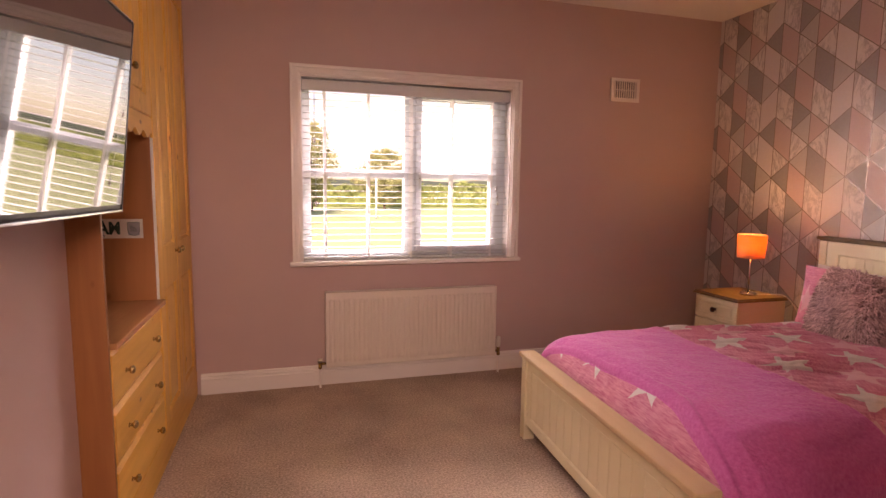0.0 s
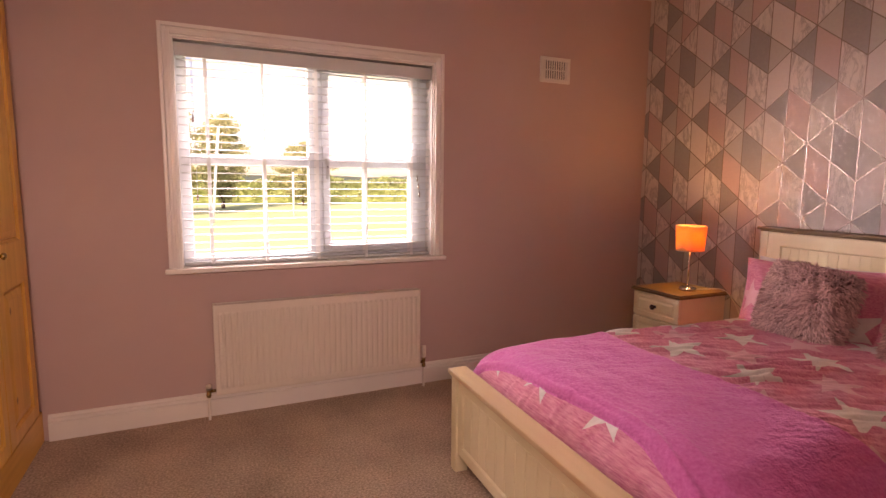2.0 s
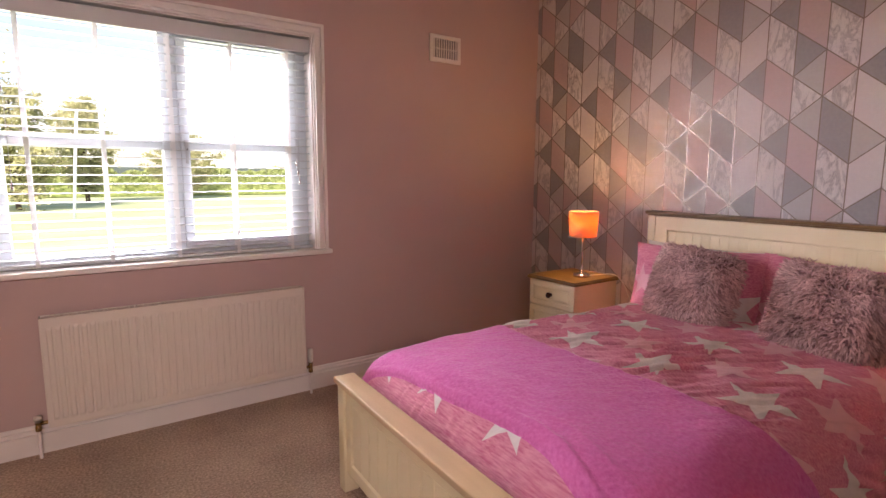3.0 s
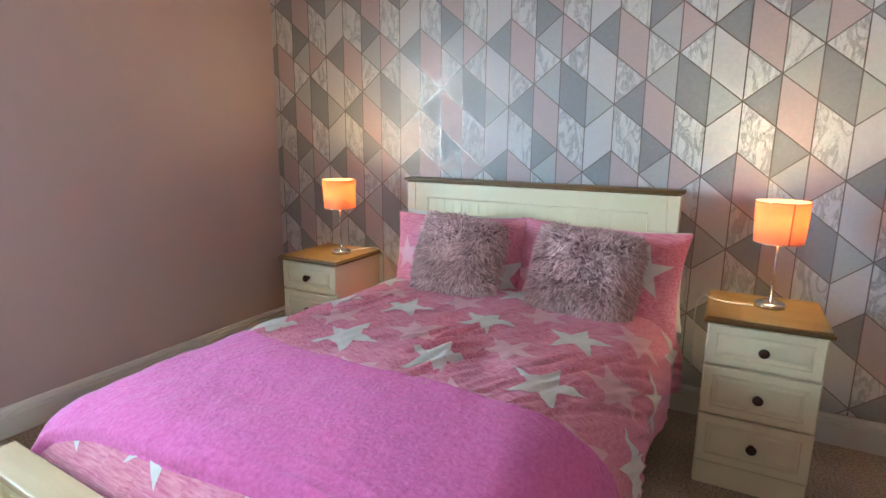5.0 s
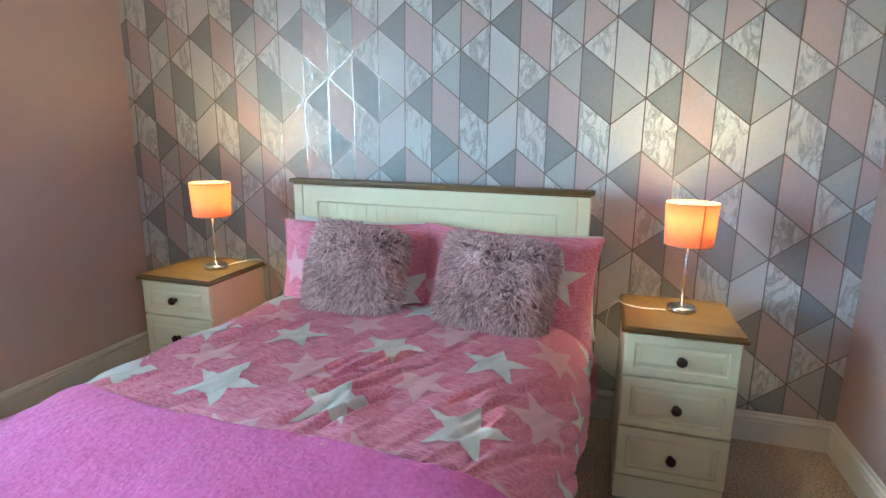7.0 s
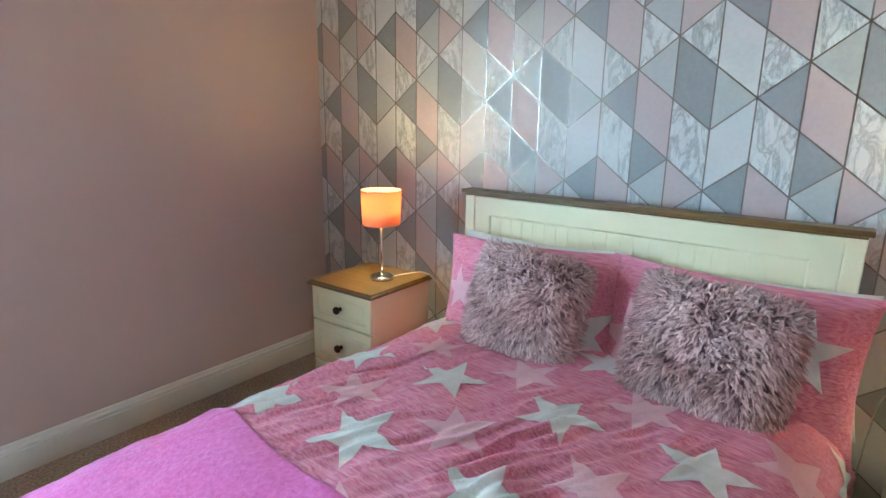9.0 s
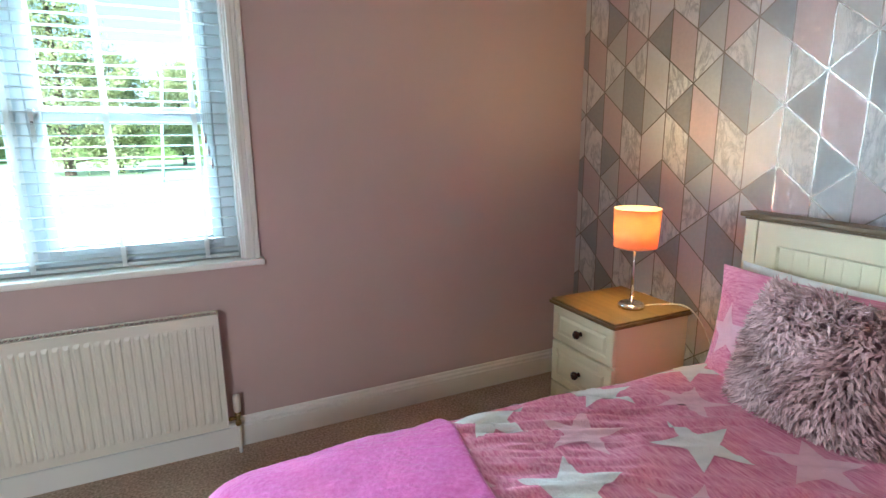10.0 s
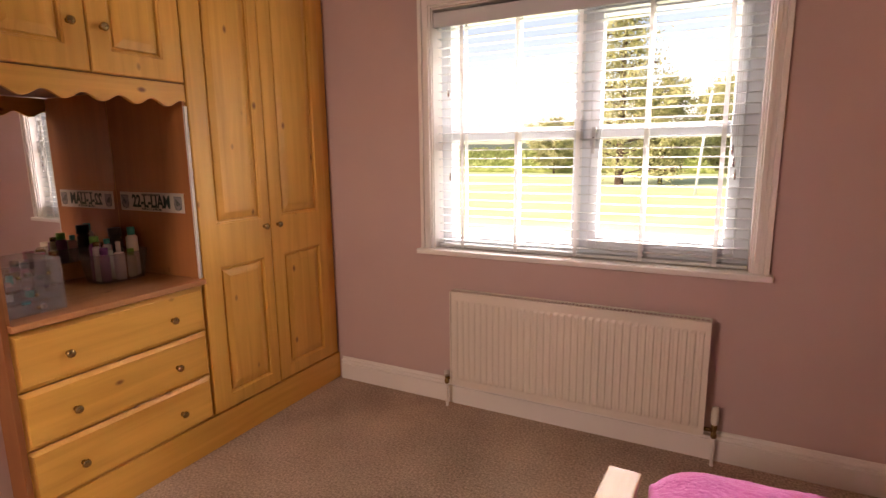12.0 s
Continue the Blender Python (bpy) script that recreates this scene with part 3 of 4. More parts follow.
def west_front(name, parent, y0, y1, z0, z1, panels, x=-0.462, t=0.022, material=None, **kw):
    bm = bmesh.new()
    fielded(bm, frame_of((x, y0, z0), (0, 1, 0), (0, 0, 1), (1, 0, 0)), y1 - y0, z1 - z0, t, [(a - y0, b - y0, c - z0, d - z0) for a, b, c, d in panels], **kw)
    return part(name, bm, material or M_PINE, parent)


# ---- fitted bedroom furniture ----
F = -0.462
wardrobe = thing("fitted_wardrobe", Matrix(), "knotty pine double wardrobe with closed panelled doors by the window wall", "wardrobe")
boxes("carcass", [(-1.0, F - 0.001, 2.478, 2.494, 0.16, 2.47), (-1.0, F - 0.001, 3.32, 3.398, 0.16, CZ - 0.002), (-1.0, -0.98, 2.494, 3.32, 0.16, 2.47), (-0.98, F - 0.001, 2.494, 3.32, 0.16, 0.175), (-0.98, F - 0.001, 2.494, 3.32, 2.45, 2.47)], M_PINE, wardrobe, 0.002)
for a, b, kn, pa, pb in ((2.482, 2.894, 2.852, 2.572, 2.838), (2.898, 3.325, 2.942, 2.975, 3.255)):
    d = west_front("door", wardrobe, a, b, 0.170, 2.440, [(pa, pb, 0.235, 0.850), (pa, pb, 1.045, 2.350)])
    knob(d, (-0.440, kn, 1.005), (1, 0, 0), M_BRASS, label="antique brass knob")
boxes("cornice", [(-0.475, -0.425, 1.742, 3.32, 2.472, 2.54), (-0.49, -0.445, 1.742, 3.32, 2.54, CZ - 0.002)], M_PINEH, wardrobe, 0.006)

boxes("plinth", [(-0.99, -0.448, 1.722, 3.398, 0.001, 0.158)], M_PINEH, None, 0.003, "varnished pine plinth along the foot of the fitted furniture", "plinth")

chest = thing("fitted_drawer_chest", Matrix(), "knotty pine chest of three closed drawers under the dressing recess", "chest of drawers")
boxes("carcass", [(-0.98, F - 0.001, 1.744, 1.755, 0.16, 0.795), (-0.98, F - 0.001, 2.460, 2.476, 0.16, 0.795), (-0.98, F - 0.001, 1.755, 2.460, 0.16, 0.172), (-0.98, -0.97, 1.755, 2.46, 0.172, 0.795)], M_PINE, chest)
for za, zb in ((0.585, 0.787), (0.374, 0.579), (0.163, 0.368)):
    d = west_front("drawer", chest, 1.742, 2.474, za, zb, [], edge=0.016, material=M_PINEH)
    for y in (1.905, 2.312):
        knob(d, (-0.440, y, (za + zb) / 2 - 0.010), (1, 0, 0), M_BRASS, label="antique brass knob")
boxes("dressing_worktop", [(-0.975, -0.418, 1.743, 2.476, 0.797, 0.820)], M_PINETOP, None, 0.004, "polished reddish pine worktop over the drawers", "worktop")
# End panel: its shaded side is put into the pine colour.
boxes("end_panel", [(-1.0, -0.440, 1.7225, 1.741, 0.16, 2.47)], M_PINESHADE, None, 0.0015, "varnished pine end panel of fitted furniture, shade in its colour", "panel")

recess = thing("dressing_recess", Matrix(), "pine-lined dressing recess, shade in its colour, with mirrored back", "recess")
# Lining boards take the pine that is darkened for the recess shade.
boxes("side_board", [(-0.97, -0.452, 2.462, 2.477, 0.821, 1.64)], M_PINEDIM, recess, 0.001)
boxes("side_board", [(-0.97, -0.452, 1.7415, 1.756, 0.821, 1.64)], M_PINEDIM, recess, 0.001)
boxes("edge_lipping", [(-0.451, -0.441, 2.463, 2.4765, 0.822, 1.555)], M_PLATE, recess, 0.001, "pale worn lipping strip")
boxes("back_board", [(-0.99, -0.972, 1.757, 2.461, 0.821, 1.64)], M_PINEDIM, recess)
boxes("mirror", [(-0.9715, -0.966, 1.758, 2.458, 0.895, 1.635)], M_MIRROR, recess, 0, "plain mirror")

bm = bmesh.new()
n = 120
prof = []
for k in range(n + 1):
    y = 1.742 + (2.474 - 1.742) * k / n
    prof.append((y, 1.563 + 0.013 * math.cos(2 * math.pi * (y - 2.474) / 0.128 + 0.9)))
va = [bm.verts.new((-0.458, y, z)) for y, z in prof]
vb = [bm.verts.new((-0.442, y, z)) for y, z in prof]
vc = [bm.verts.new((-0.458, y, 1.642)) for y, z in prof]
vd = [bm.verts.new((-0.442, y, 1.642)) for y, z in prof]
for k in range(n):
    bm.faces.new([va[k], va[k + 1], vb[k + 1], vb[k]])
    bm.faces.new([vb[k], vb[k + 1], vd[k + 1], vd[k]])
    bm.faces.new([va[k + 1], va[k], vc[k], vc[k + 1]])
    bm.faces.new([vc[k], vc[k + 1], vd[k + 1], vd[k]])
bm.faces.new([va[0], vb[0], vd[0], vc[0]])
bm.faces.new([va[-1], vb[-1], vd[-1], vc[-1]])
over = thing("overhead_cupboard", Matrix(), "closed pine double cupboard with scalloped pelmet over the dressing recess", "cupboard")
part("pelmet", bm, M_PINEH, over, "scalloped pine pelmet board")
boxes("carcass", [(-0.98, F - 0.001, 1.743, 2.476, 1.644, 1.66), (-0.98, F - 0.001, 1.743, 2.476, 2.45, 2.47), (-0.98, -0.96, 1.743, 2.476, 1.66, 2.45)], M_PINESHADE, over)
for a, b, kn in ((1.743, 2.104, 2.046), (2.108, 2.475, 2.158)):
    d = west_front("door", over, a, b, 1.648, 2.440, [(a + 0.075, b - 0.085 if a > 2 else b - 0.075, 1.728, 2.350)])
    knob(d, (-0.440, kn, 1.806), (1, 0, 0), M_BRASS, label="antique brass knob")


# ---- number plate ----
def text_mesh(body, size, m, material, name, parent, bold=0.0, squeeze=1.0):
    cu = bpy.data.curves.new(name, "FONT")
    cu.body, cu.size, cu.align_x, cu.align_y, cu.extrude, cu.offset = body, size, "CENTER", "CENTER", 0.0004, bold
    tmp = bpy.data.objects.new("tmp", cu)
    scene.collection.objects.link(tmp)
    bpy.context.view_layer.update()
    me = bpy.data.meshes.new_from_object(tmp.evaluated_get(bpy.context.evaluated_depsgraph_get()))
    bpy.data.objects.remove(tmp)
    me.materials.clear()
    me.materials.append(material)
    me.transform(m @ Matrix.Diagonal((squeeze, 1, 1, 1)))
    ob = new(name, me)
    ob.parent = parent
    return ob


plate = thing("number_plate", pose(-0.716, 2.461, 1.150), "white souvenir plate with green lettering inside the dressing recess", "number plate")
boxes("plate_sheet", [(-0.222, 0.222, -0.003, 0, -0.043, 0.043)], M_PLATE, plate, 0.001)
PM = frame_of((0, -0.0035, 0), (1, 0, 0), (0, 0, 1), (0, -1, 0))
text_mesh("22-L-LIAM", 0.077, PM, M_GREEN, "lettering", plate, 0.0024, 0.80)
text_mesh("HURLING CHAMPIONS", 0.0135, PM @ Matrix.Translation((0, -0.033, 0)), M_GREEN, "lettering", plate)
boxes("lettering", [(-0.06 + k * 0.011, -0.053 + k * 0.011, -0.0042, -0.0035, 0.028, 0.036) for k in range(12)], M_GREEN, plate)
for x in (-0.185, 0.185):
    boxes("crest_ground", [(x - 0.023, x + 0.023, -0.0036, -0.0031, -0.030, 0.028)], M_GREY, plate, 0, "grey crest background")
    bm = bmesh.new()
    pts = [(x - 0.024, 0.028), (x + 0.024, 0.028), (x + 0.024, -0.012), (x + 0.014, -0.026), (x, -0.033), (x - 0.014, -0.026), (x - 0.024, -0.012), (x - 0.024, 0.028)]
    tube(bm, [(a, -0.004, b) for a, b in pts], 0.0011, 5)
    for q in range(5):
        tube(bm, [(x - 0.014 + q * 0.006, -0.004, 0.018 - 0.004 * q), (x - 0.010 + q * 0.005, -0.004, -0.012)], 0.0009, 4)
    part("crest", bm, M_GREEN, plate, "plain shield outline")


# ---- toiletries ----
def bottle(profile, mats, m, label):
    ob = thing("toiletry_bottle", m, label, "toiletries")
    bm = bmesh.new()
    lathe(bm, profile[0], seg=18)
    part("body", bm, mats[0], ob)
    bm = bmesh.new()
    lathe(bm, profile[1], seg=16)
    part("cap", bm, mats[1], ob)
    return ob


basket = thing("acrylic_basket", pose(-0.80, 2.315, 0.8205), "clear acrylic basket full of toiletries on the worktop", "basket")
bm = bmesh.new()
rim, bot = [], []
for k in range(28):
    a = 2 * math.pi * k / 28
    cx, cy = abs(math.cos(a)) ** 0.6 * math.copysign(1, math.cos(a)), abs(math.sin(a)) ** 0.6 * math.copysign(1, math.sin(a))
    bot.append((cx * 0.085, cy * 0.105))
    rim.append((cx * 0.10, cy * 0.125))
for (o, i, za) in ((1.0, 0.965, 0.0),):
    A = [bm.verts.new((x, y, 0.0)) for x, y in bot]
    B = [bm.verts.new((x, y, 0.125)) for x, y in rim]
    C = [bm.verts.new((x * i, y * i, 0.125)) for x, y in rim]
    D = [bm.verts.new((x * i, y * i, 0.004)) for x, y in bot]
    for P, Q in ((A, B), (B, C), (C, D)):
        for k in range(28):
            j = (k + 1) % 28
            bm.faces.new([P[k], P[j], Q[j], Q[k]]).smooth = True
    bm.faces.new(A[::-1])
    bm.faces.new(D)
part("tray", bm, M_ACRYL, basket).visible_shadow = False
COLS = {
    "purple": mat("purple_bottle", (0.24, 0.07, 0.23), 0.3), "white": mat("white_bottle", (0.78, 0.76, 0.74), 0.3), "green": mat("green_cap", (0.16, 0.42, 0.10), 0.35),
    "teal": mat("teal_cap", (0.05, 0.40, 0.38), 0.35), "black": M_BLACK, "amber": mat("amber_bottle", (0.5, 0.2, 0.09), 0.25), "rose": mat("rose_bottle", (0.62, 0.36, 0.36), 0.3),
    "clear": mat("frosted_bottle", (0.62, 0.66, 0.58), 0.25), "red": mat("dark_red_bottle", (0.38, 0.04, 0.09), 0.3), "gold": M_BRASS,
}


def shape(r, h, rc, hc):
    return ([(0, 0), (r * 0.92, 0), (r, 0.006), (r, h - r * 0.5), (r * 0.8, h - r * 0.15), (rc * 0.8, h), (0, h)], [(0, h), (rc, h + 0.001), (rc, h + hc - 0.002), (rc * 0.9, h + hc), (0, h + hc)])


random.seed(9)
for x, y, r, h, rc, hc, a, b, lab in (
        (0.035, -0.060, 0.020, 0.115, 0.016, 0.030, "purple", "purple", "deep purple bottle with a purple cap in the basket"),
        (0.050, -0.005, 0.022, 0.120, 0.010, 0.045, "white", "white", "white pump bottle in the basket"),
        (0.045, 0.050, 0.018, 0.095, 0.014, 0.030, "clear", "green", "frosted bottle with a green cap in the basket"),
        (0.005, 0.085, 0.024, 0.180, 0.016, 0.035, "white", "teal", "tall white bottle with a teal cap in the basket"),
        (-0.005, -0.020, 0.019, 0.130, 0.013, 0.020, "clear", "white", "pale bottle with a white cap in the basket"),
        (-0.045, 0.040, 0.027, 0.175, 0.027, 0.040, "black", "black", "black aerosol can in the basket"),
        (0.000, -0.070, 0.015, 0.150, 0.012, 0.020, "white", "gold", "slim white tube with a metal cap in the basket"),
        (0.020, 0.020, 0.016, 0.100, 0.012, 0.025, "amber", "black", "amber bottle with a black cap in the basket"),
        (-0.040, -0.055, 0.022, 0.160, 0.018, 0.030, "purple", "green", "purple bottle with a green cap in the basket"),
        (-0.035, -0.005, 0.018, 0.150, 0.012, 0.022, "rose", "teal", "rose bottle with a teal cap in the basket")):
    bottle(shape(r, h, rc, hc), (COLS[a], COLS[b]), Matrix.Translation((-0.80 + x * 0.93, 2.315 + y, 0.825)), lab)
for x, y, r, h, rc, hc, a, b, lab in (
        (-0.925, 2.085, 0.021, 0.115, 0.021, 0.030, "purple", "red", "dark purple bottle standing by the mirror"),
        (-0.915, 2.135, 0.019, 0.120, 0.018, 0.025, "rose", "gold", "rose bottle with a metal cap by the mirror"),
        (-0.925, 2.030, 0.020, 0.090, 0.016, 0.025, "red", "black", "dark red bottle by the mirror")):
    bottle(shape(r, h, rc, hc), (COLS[a], COLS[b]), Matrix.Translation((x, y, 0.8205)), lab)

organiser = thing("makeup_organiser", pose(-0.615, 1.862, 0.8205), "clear acrylic make-up organiser with filled drawers on the worktop", "organiser")
for q in [(-0.11, 0.11, -0.095, -0.091, 0, 0.185), (-0.11, 0.11, 0.091, 0.095, 0, 0.185), (-0.11, 0.11, -0.091, 0.091, 0, 0.004), (-0.11, 0.11, -0.091, 0.091, 0.181, 0.185), (-0.11, 0.105, -0.091, 0.091, 0.090, 0.094), (-0.11, 0.105, -0.091, 0.091, 0.045, 0.048)]:
    boxes("case_panel", [q], M_ACRYL, organiser, 0.001).visible_shadow = False
for ya, yb, za, zb in ((-0.089, 0.089, 0.006, 0.043), (-0.089, 0.089, 0.050, 0.088), (-0.089, -0.002, 0.096, 0.179), (0.002, 0.089, 0.096, 0.179)):
    d = boxes("drawer", [(0.106, 0.111, ya, yb, za, zb)], M_ACRYL, organiser, 0.001)
    d.visible_shadow = False
    knob(d, (0.111, (ya + yb) / 2, (za + zb) / 2), (1, 0, 0), M_BRASS, 0.42, "small brass knob")
random.seed(5)
for k in range(16):
    a, s = random.choice(("rose", "black", "white", "teal", "gold", "amber")), random.choice((0, 0.05, 0.096))
    y, x = random.uniform(-0.075, 0.06), random.uniform(-0.07, 0.07)
    ob = boxes("cosmetic", [(x, x + random.uniform(0.02, 0.03), y, y + random.uniform(0.012, 0.03), 0.0052 + s, 0.005 + s + random.uniform(0.012, 0.03))], COLS[a], None, 0.002, "small cosmetic item inside the clear organiser", "cosmetics", group="cosmetics in the organiser")
    ob.matrix_basis = pose(-0.615, 1.862, 0.8205)


# ---- television ----
tv = thing("television", pose(-0.420, 0.69, 1.269, 0, 6, -2.5), "flat black television, switched off, tilted on a wall bracket", "television")
W, Hh = 1.022, 0.580
boxes("casing", [(-0.045, -0.001, 0, W, 0, Hh)], M_BLACK, tv, 0.006)
boxes("screen", [(0.0, 0.0015, 0.008, W - 0.008, 0.016, Hh - 0.008)], M_SCREEN, tv, 0, "glossy dark screen")
boxes("bezel_strip", [(-0.012, 0.006, 0, W, -0.008, 0.0)], M_CHROME, tv, 0.002, "shiny bottom bezel strip")
boxes("bezel_strip", [(-0.012, 0.003, 0, W, Hh, Hh + 0.004)], M_CHROME, tv, 0.001, "shiny top bezel strip")
boxes("bezel_strip", [(-0.012, 0.003, W, W + 0.004, 0, Hh)], M_BLACK, tv, 0.001)
for y in (0.44, 0.60):
    boxes("bracket", [(-0.16, -0.046, y - 0.02, y + 0.02, 0.2, 0.40)], M_BLACK, tv, 0.003)


# ---- bed ----
BED = pose(3.235, 1.577, 0, 0, 0, -2.8)
bed = thing("double_bed", BED, "cream painted double bed with oak caps against the papered wall", "bed")


def grooved(name, label, m, w, h, t, n, border, parent):
    """A framed board with upright tongue-and-groove boards; local x along, y up, face towards z."""
    bm = bmesh.new()
    fielded(bm, m, w, h, t, [(border, w - border, border, h - border)], steps=((0.006, 0.005), (0.009, 0.009)) if n < 20 else ((0.004, 0.003), (0.007, 0.007)))
    ob = part(name, bm, M_CREAM, parent, label)
    pitch = (w - 2 * border - 0.016) / n
    bm = bmesh.new()
    gap = 0.0016 if n > 20 else 0.0022
    box(bm, gap, pitch - gap, border + 0.009, h - border - 0.009, t - 0.012, t - (0.0045 if n < 20 else 0.0055), 0.0009 if n > 20 else 0.0032)
    for v in bm.verts:
        v.co = m.to_3x3() @ v.co
    first = part("board", bm, M_CREAM, ob)
    for k in range(n):
        o = first if k == 0 else first.copy()
        if k:
            scene.collection.objects.link(o)
        o.matrix_basis = Matrix.Translation(m @ Vector((border + 0.008 + k * pitch, 0, 0)))
    return ob


grooved("headboard", "cream grooved headboard", frame_of((0.045, 0.635, 0.35), (0, -1, 0), (0, 0, 1), (-1, 0, 0)), 1.27, 0.714, 0.048, 22, 0.075, bed)
boxes("headboard_cap", [(-0.022, 0.055, -0.695, 0.695, 1.072, 1.090), (-0.012, 0.045, -0.682, 0.682, 1.064, 1.072)], M_OAK, bed, 0.006, "honey oak headboard cap")
for y in (-0.658, 0.658):
    boxes("bedpost", [(-0.005, 0.045, y - 0.024, y + 0.024, 0, 1.064)], M_CREAM, bed, 0.004)
fx = -1.930
grooved("footboard", "cream grooved footboard", frame_of((fx + 0.04, 0.630, 0.085), (0, -1, 0), (0, 0, 1), (-1, 0, 0)), 1.26, 0.365, 0.03, 15, 0.05, bed)
M_PALE = mat("pale_oak_cap", (0.60, 0.44, 0.25), 0.35, color2=(0.68, 0.52, 0.31), scale=3, detail=7, stretch=(12, 1, 6))
boxes("footboard_cap", [(fx - 0.012, fx + 0.078, -0.700, 0.700, 0.452, 0.476)], M_PALE, bed, 0.006, "pale oak footboard cap")
for y in (-0.655, 0.655):
    boxes("bedpost", [(fx, fx + 0.062, y - 0.028, y + 0.028, 0, 0.452)], M_CREAM, bed, 0.004)
    for z in (0.20, 0.27):
        bm = bmesh.new()
        s = 1 if y > 0 else -1
        tube(bm, [(fx + 0.03, y + s * 0.0275, z), (fx + 0.03, y + s * 0.0295, z)], 0.008, 12)
        part("bolt_cover", bm, M_KNOB, bed, "dark bolt cover cap")
    boxes("side_rail", [(fx + 0.062, -0.006, y - 0.012, y + 0.012, 0.20, 0.33)], M_CREAM, bed, 0.004)
boxes("slat_base", [(fx + 0.07, -0.01, -0.655, 0.655, 0.27, 0.29)], M_PALE, bed, 0.002)
mattress = boxes("mattress", [(fx + 0.15, -0.012, -0.655, 0.655, 0.291, 0.50)], M_SHEET, None, 0.03, "white mattress under the duvet", "mattress")
mattress.matrix_basis = BED


def bend(d, w, r):
    """Along a surface: flat to w - r, then round the edge and down: (distance out, drop)."""
    a = abs(d)
    s = 1 if d >= 0 else -1
    if a <= w - r:
        return d, 0.0
    q = (a - (w - r)) / r
    if q < math.pi / 2:
        return s * (w - r + r * math.sin(q)), r * (1 - math.cos(q))
    return s * w, r + (a - (w - r) - r * math.pi / 2)


def cloth(u, s, lift=0.0):
    """The duvet's face at u from the headboard and s across, in the bed's frame."""
    hy, dy = bend(s, 0.742, 0.19)
    hx, dx = bend(u - 0.9, 0.925, 0.14)
    z = 0.612 - 0.03 * max(0.0, u - 1.0) ** 1.5 - 0.026 * min(1.0, abs(s) / 0.62) ** 3 - dy - dx
    n1 = noise.noise(Vector((u * 2.3, s * 2.6, 3.0)))
    n2 = noise.noise(Vector((u * 5.0 + s * 9.0, s * 2.0 - u * 2.0, 8.0)))
    n3 = noise.noise(Vector(((s - 0.42 * u) * 36.0, u * 4.0 + s * 2.0, 5.0)))
    amp = 0.35 + 0.65 * max(0.0, 1 - ((u - 1.0) / 0.55) ** 2)
    n4 = 1 - 2.6 * abs(noise.noise(Vector(((s - 0.55 * u) * 21.0, u * 5.0, 15.0))))
    amp *= 0.55 + 0.9 * max(0.0, min(1.0, 0.5 + 1.6 * noise.noise(Vector((u * 3.1, s * 3.3, 31.0)))))
    amp *= 0.2 if lift > 0.005 else 1.0
    d = 0.010 * n1 + 0.006 * n2 * (0.4 if lift > 0.005 else 1.0) + 0.0125 * n3 * amp + 0.008 * n4 * amp
    p = Vector((-(0.9 + hx), hy, z))
    k = min(1.0, max(0.0, dy / 0.12))
    out = Vector((-0.6 * min(1, dx / 0.14), (1 if s > 0 else -1) * k, 1 - 0.8 * k)).normalized()
    fold = 0.016 * math.sin(u * 15 + 2 * math.sin(u * 4)) * max(0.0, min(1.0, (dy - 0.1) / 0.12))
    return p + out * (d + lift + fold)


def sheet(bm, f, u0, u1, v0, v1, nu, nv, thick, mi=0):
    """A closed cloth of some thickness over f(u, v, lift)."""
    for _ in (0,):
        top = [[bm.verts.new(f(u0 + (u1 - u0) * i / nu, v0 + (v1 - v0) * j / nv, 0.0)) for j in range(nv + 1)] for i in range(nu + 1)]
        low = [[bm.verts.new(f(u0 + (u1 - u0) * i / nu, v0 + (v1 - v0) * j / nv, -thick)) for j in (0, nv)] for i in range(nu + 1)]
        lo2 = [[bm.verts.new(f(u0 + (u1 - u0) * i / nu, v0 + (v1 - v0) * j / nv, -thick)) for j in range(nv + 1)] for i in (0, nu)]
    for i in range(nu):
        for j in range(nv):
            g = bm.faces.new([top[i][j], top[i + 1][j], top[i + 1][j + 1], top[i][j + 1]])
            g.smooth, g.material_index = True, mi
        for c, j in ((0, 0), (1, nv)):
            bm.faces.new([top[i][j], top[i + 1][j], low[i + 1][c], low[i][c]]).smooth = True
    for c, i in ((0, 0), (1, nu)):
        for j in range(nv):
            bm.faces.new([top[i][j], top[i][j + 1], lo2[c][j + 1], lo2[c][j]]).smooth = True


duvet = thing("duvet", BED, "rumpled pink duvet with white and pale stars on the bed", "duvet")
bm = bmesh.new()
sheet(bm, lambda u, s, l: cloth(u, s, l), 0.05, 1.95, -0.985, 0.985, 240, 440, 0.03)
part("cover", bm, M_DUVET, duvet)


def star_on(bm, f, cu, cv, r, turn, n=12):
    tips = []
    for k in range(10):
        a = turn + math.pi * k / 5
        q = r if k % 2 == 0 else r * 0.40
        tips.append((cu + q * math.cos(a), cv + q * math.sin(a)))
    for k in range(10):
        a, b = tips[k], tips[(k + 1) % 10]
        vs = {}
        for i in range(n + 1):
            for j in range(n + 1 - i):
                wa, wb = i / n, j / n
                vs[i, j] = bm.verts.new(f(cu + (a[0] - cu) * wa + (b[0] - cu) * wb, cv + (a[1] - cv) * wa + (b[1] - cv) * wb))
        for i in range(n):
            for j in range(n - i):
                bm.faces.new([vs[i, j], vs[i + 1, j], vs[i, j + 1]]).smooth = True
                if i + j < n - 1:
                    bm.faces.new([vs[i + 1, j], vs[i + 1, j + 1], vs[i, j + 1]]).smooth = True


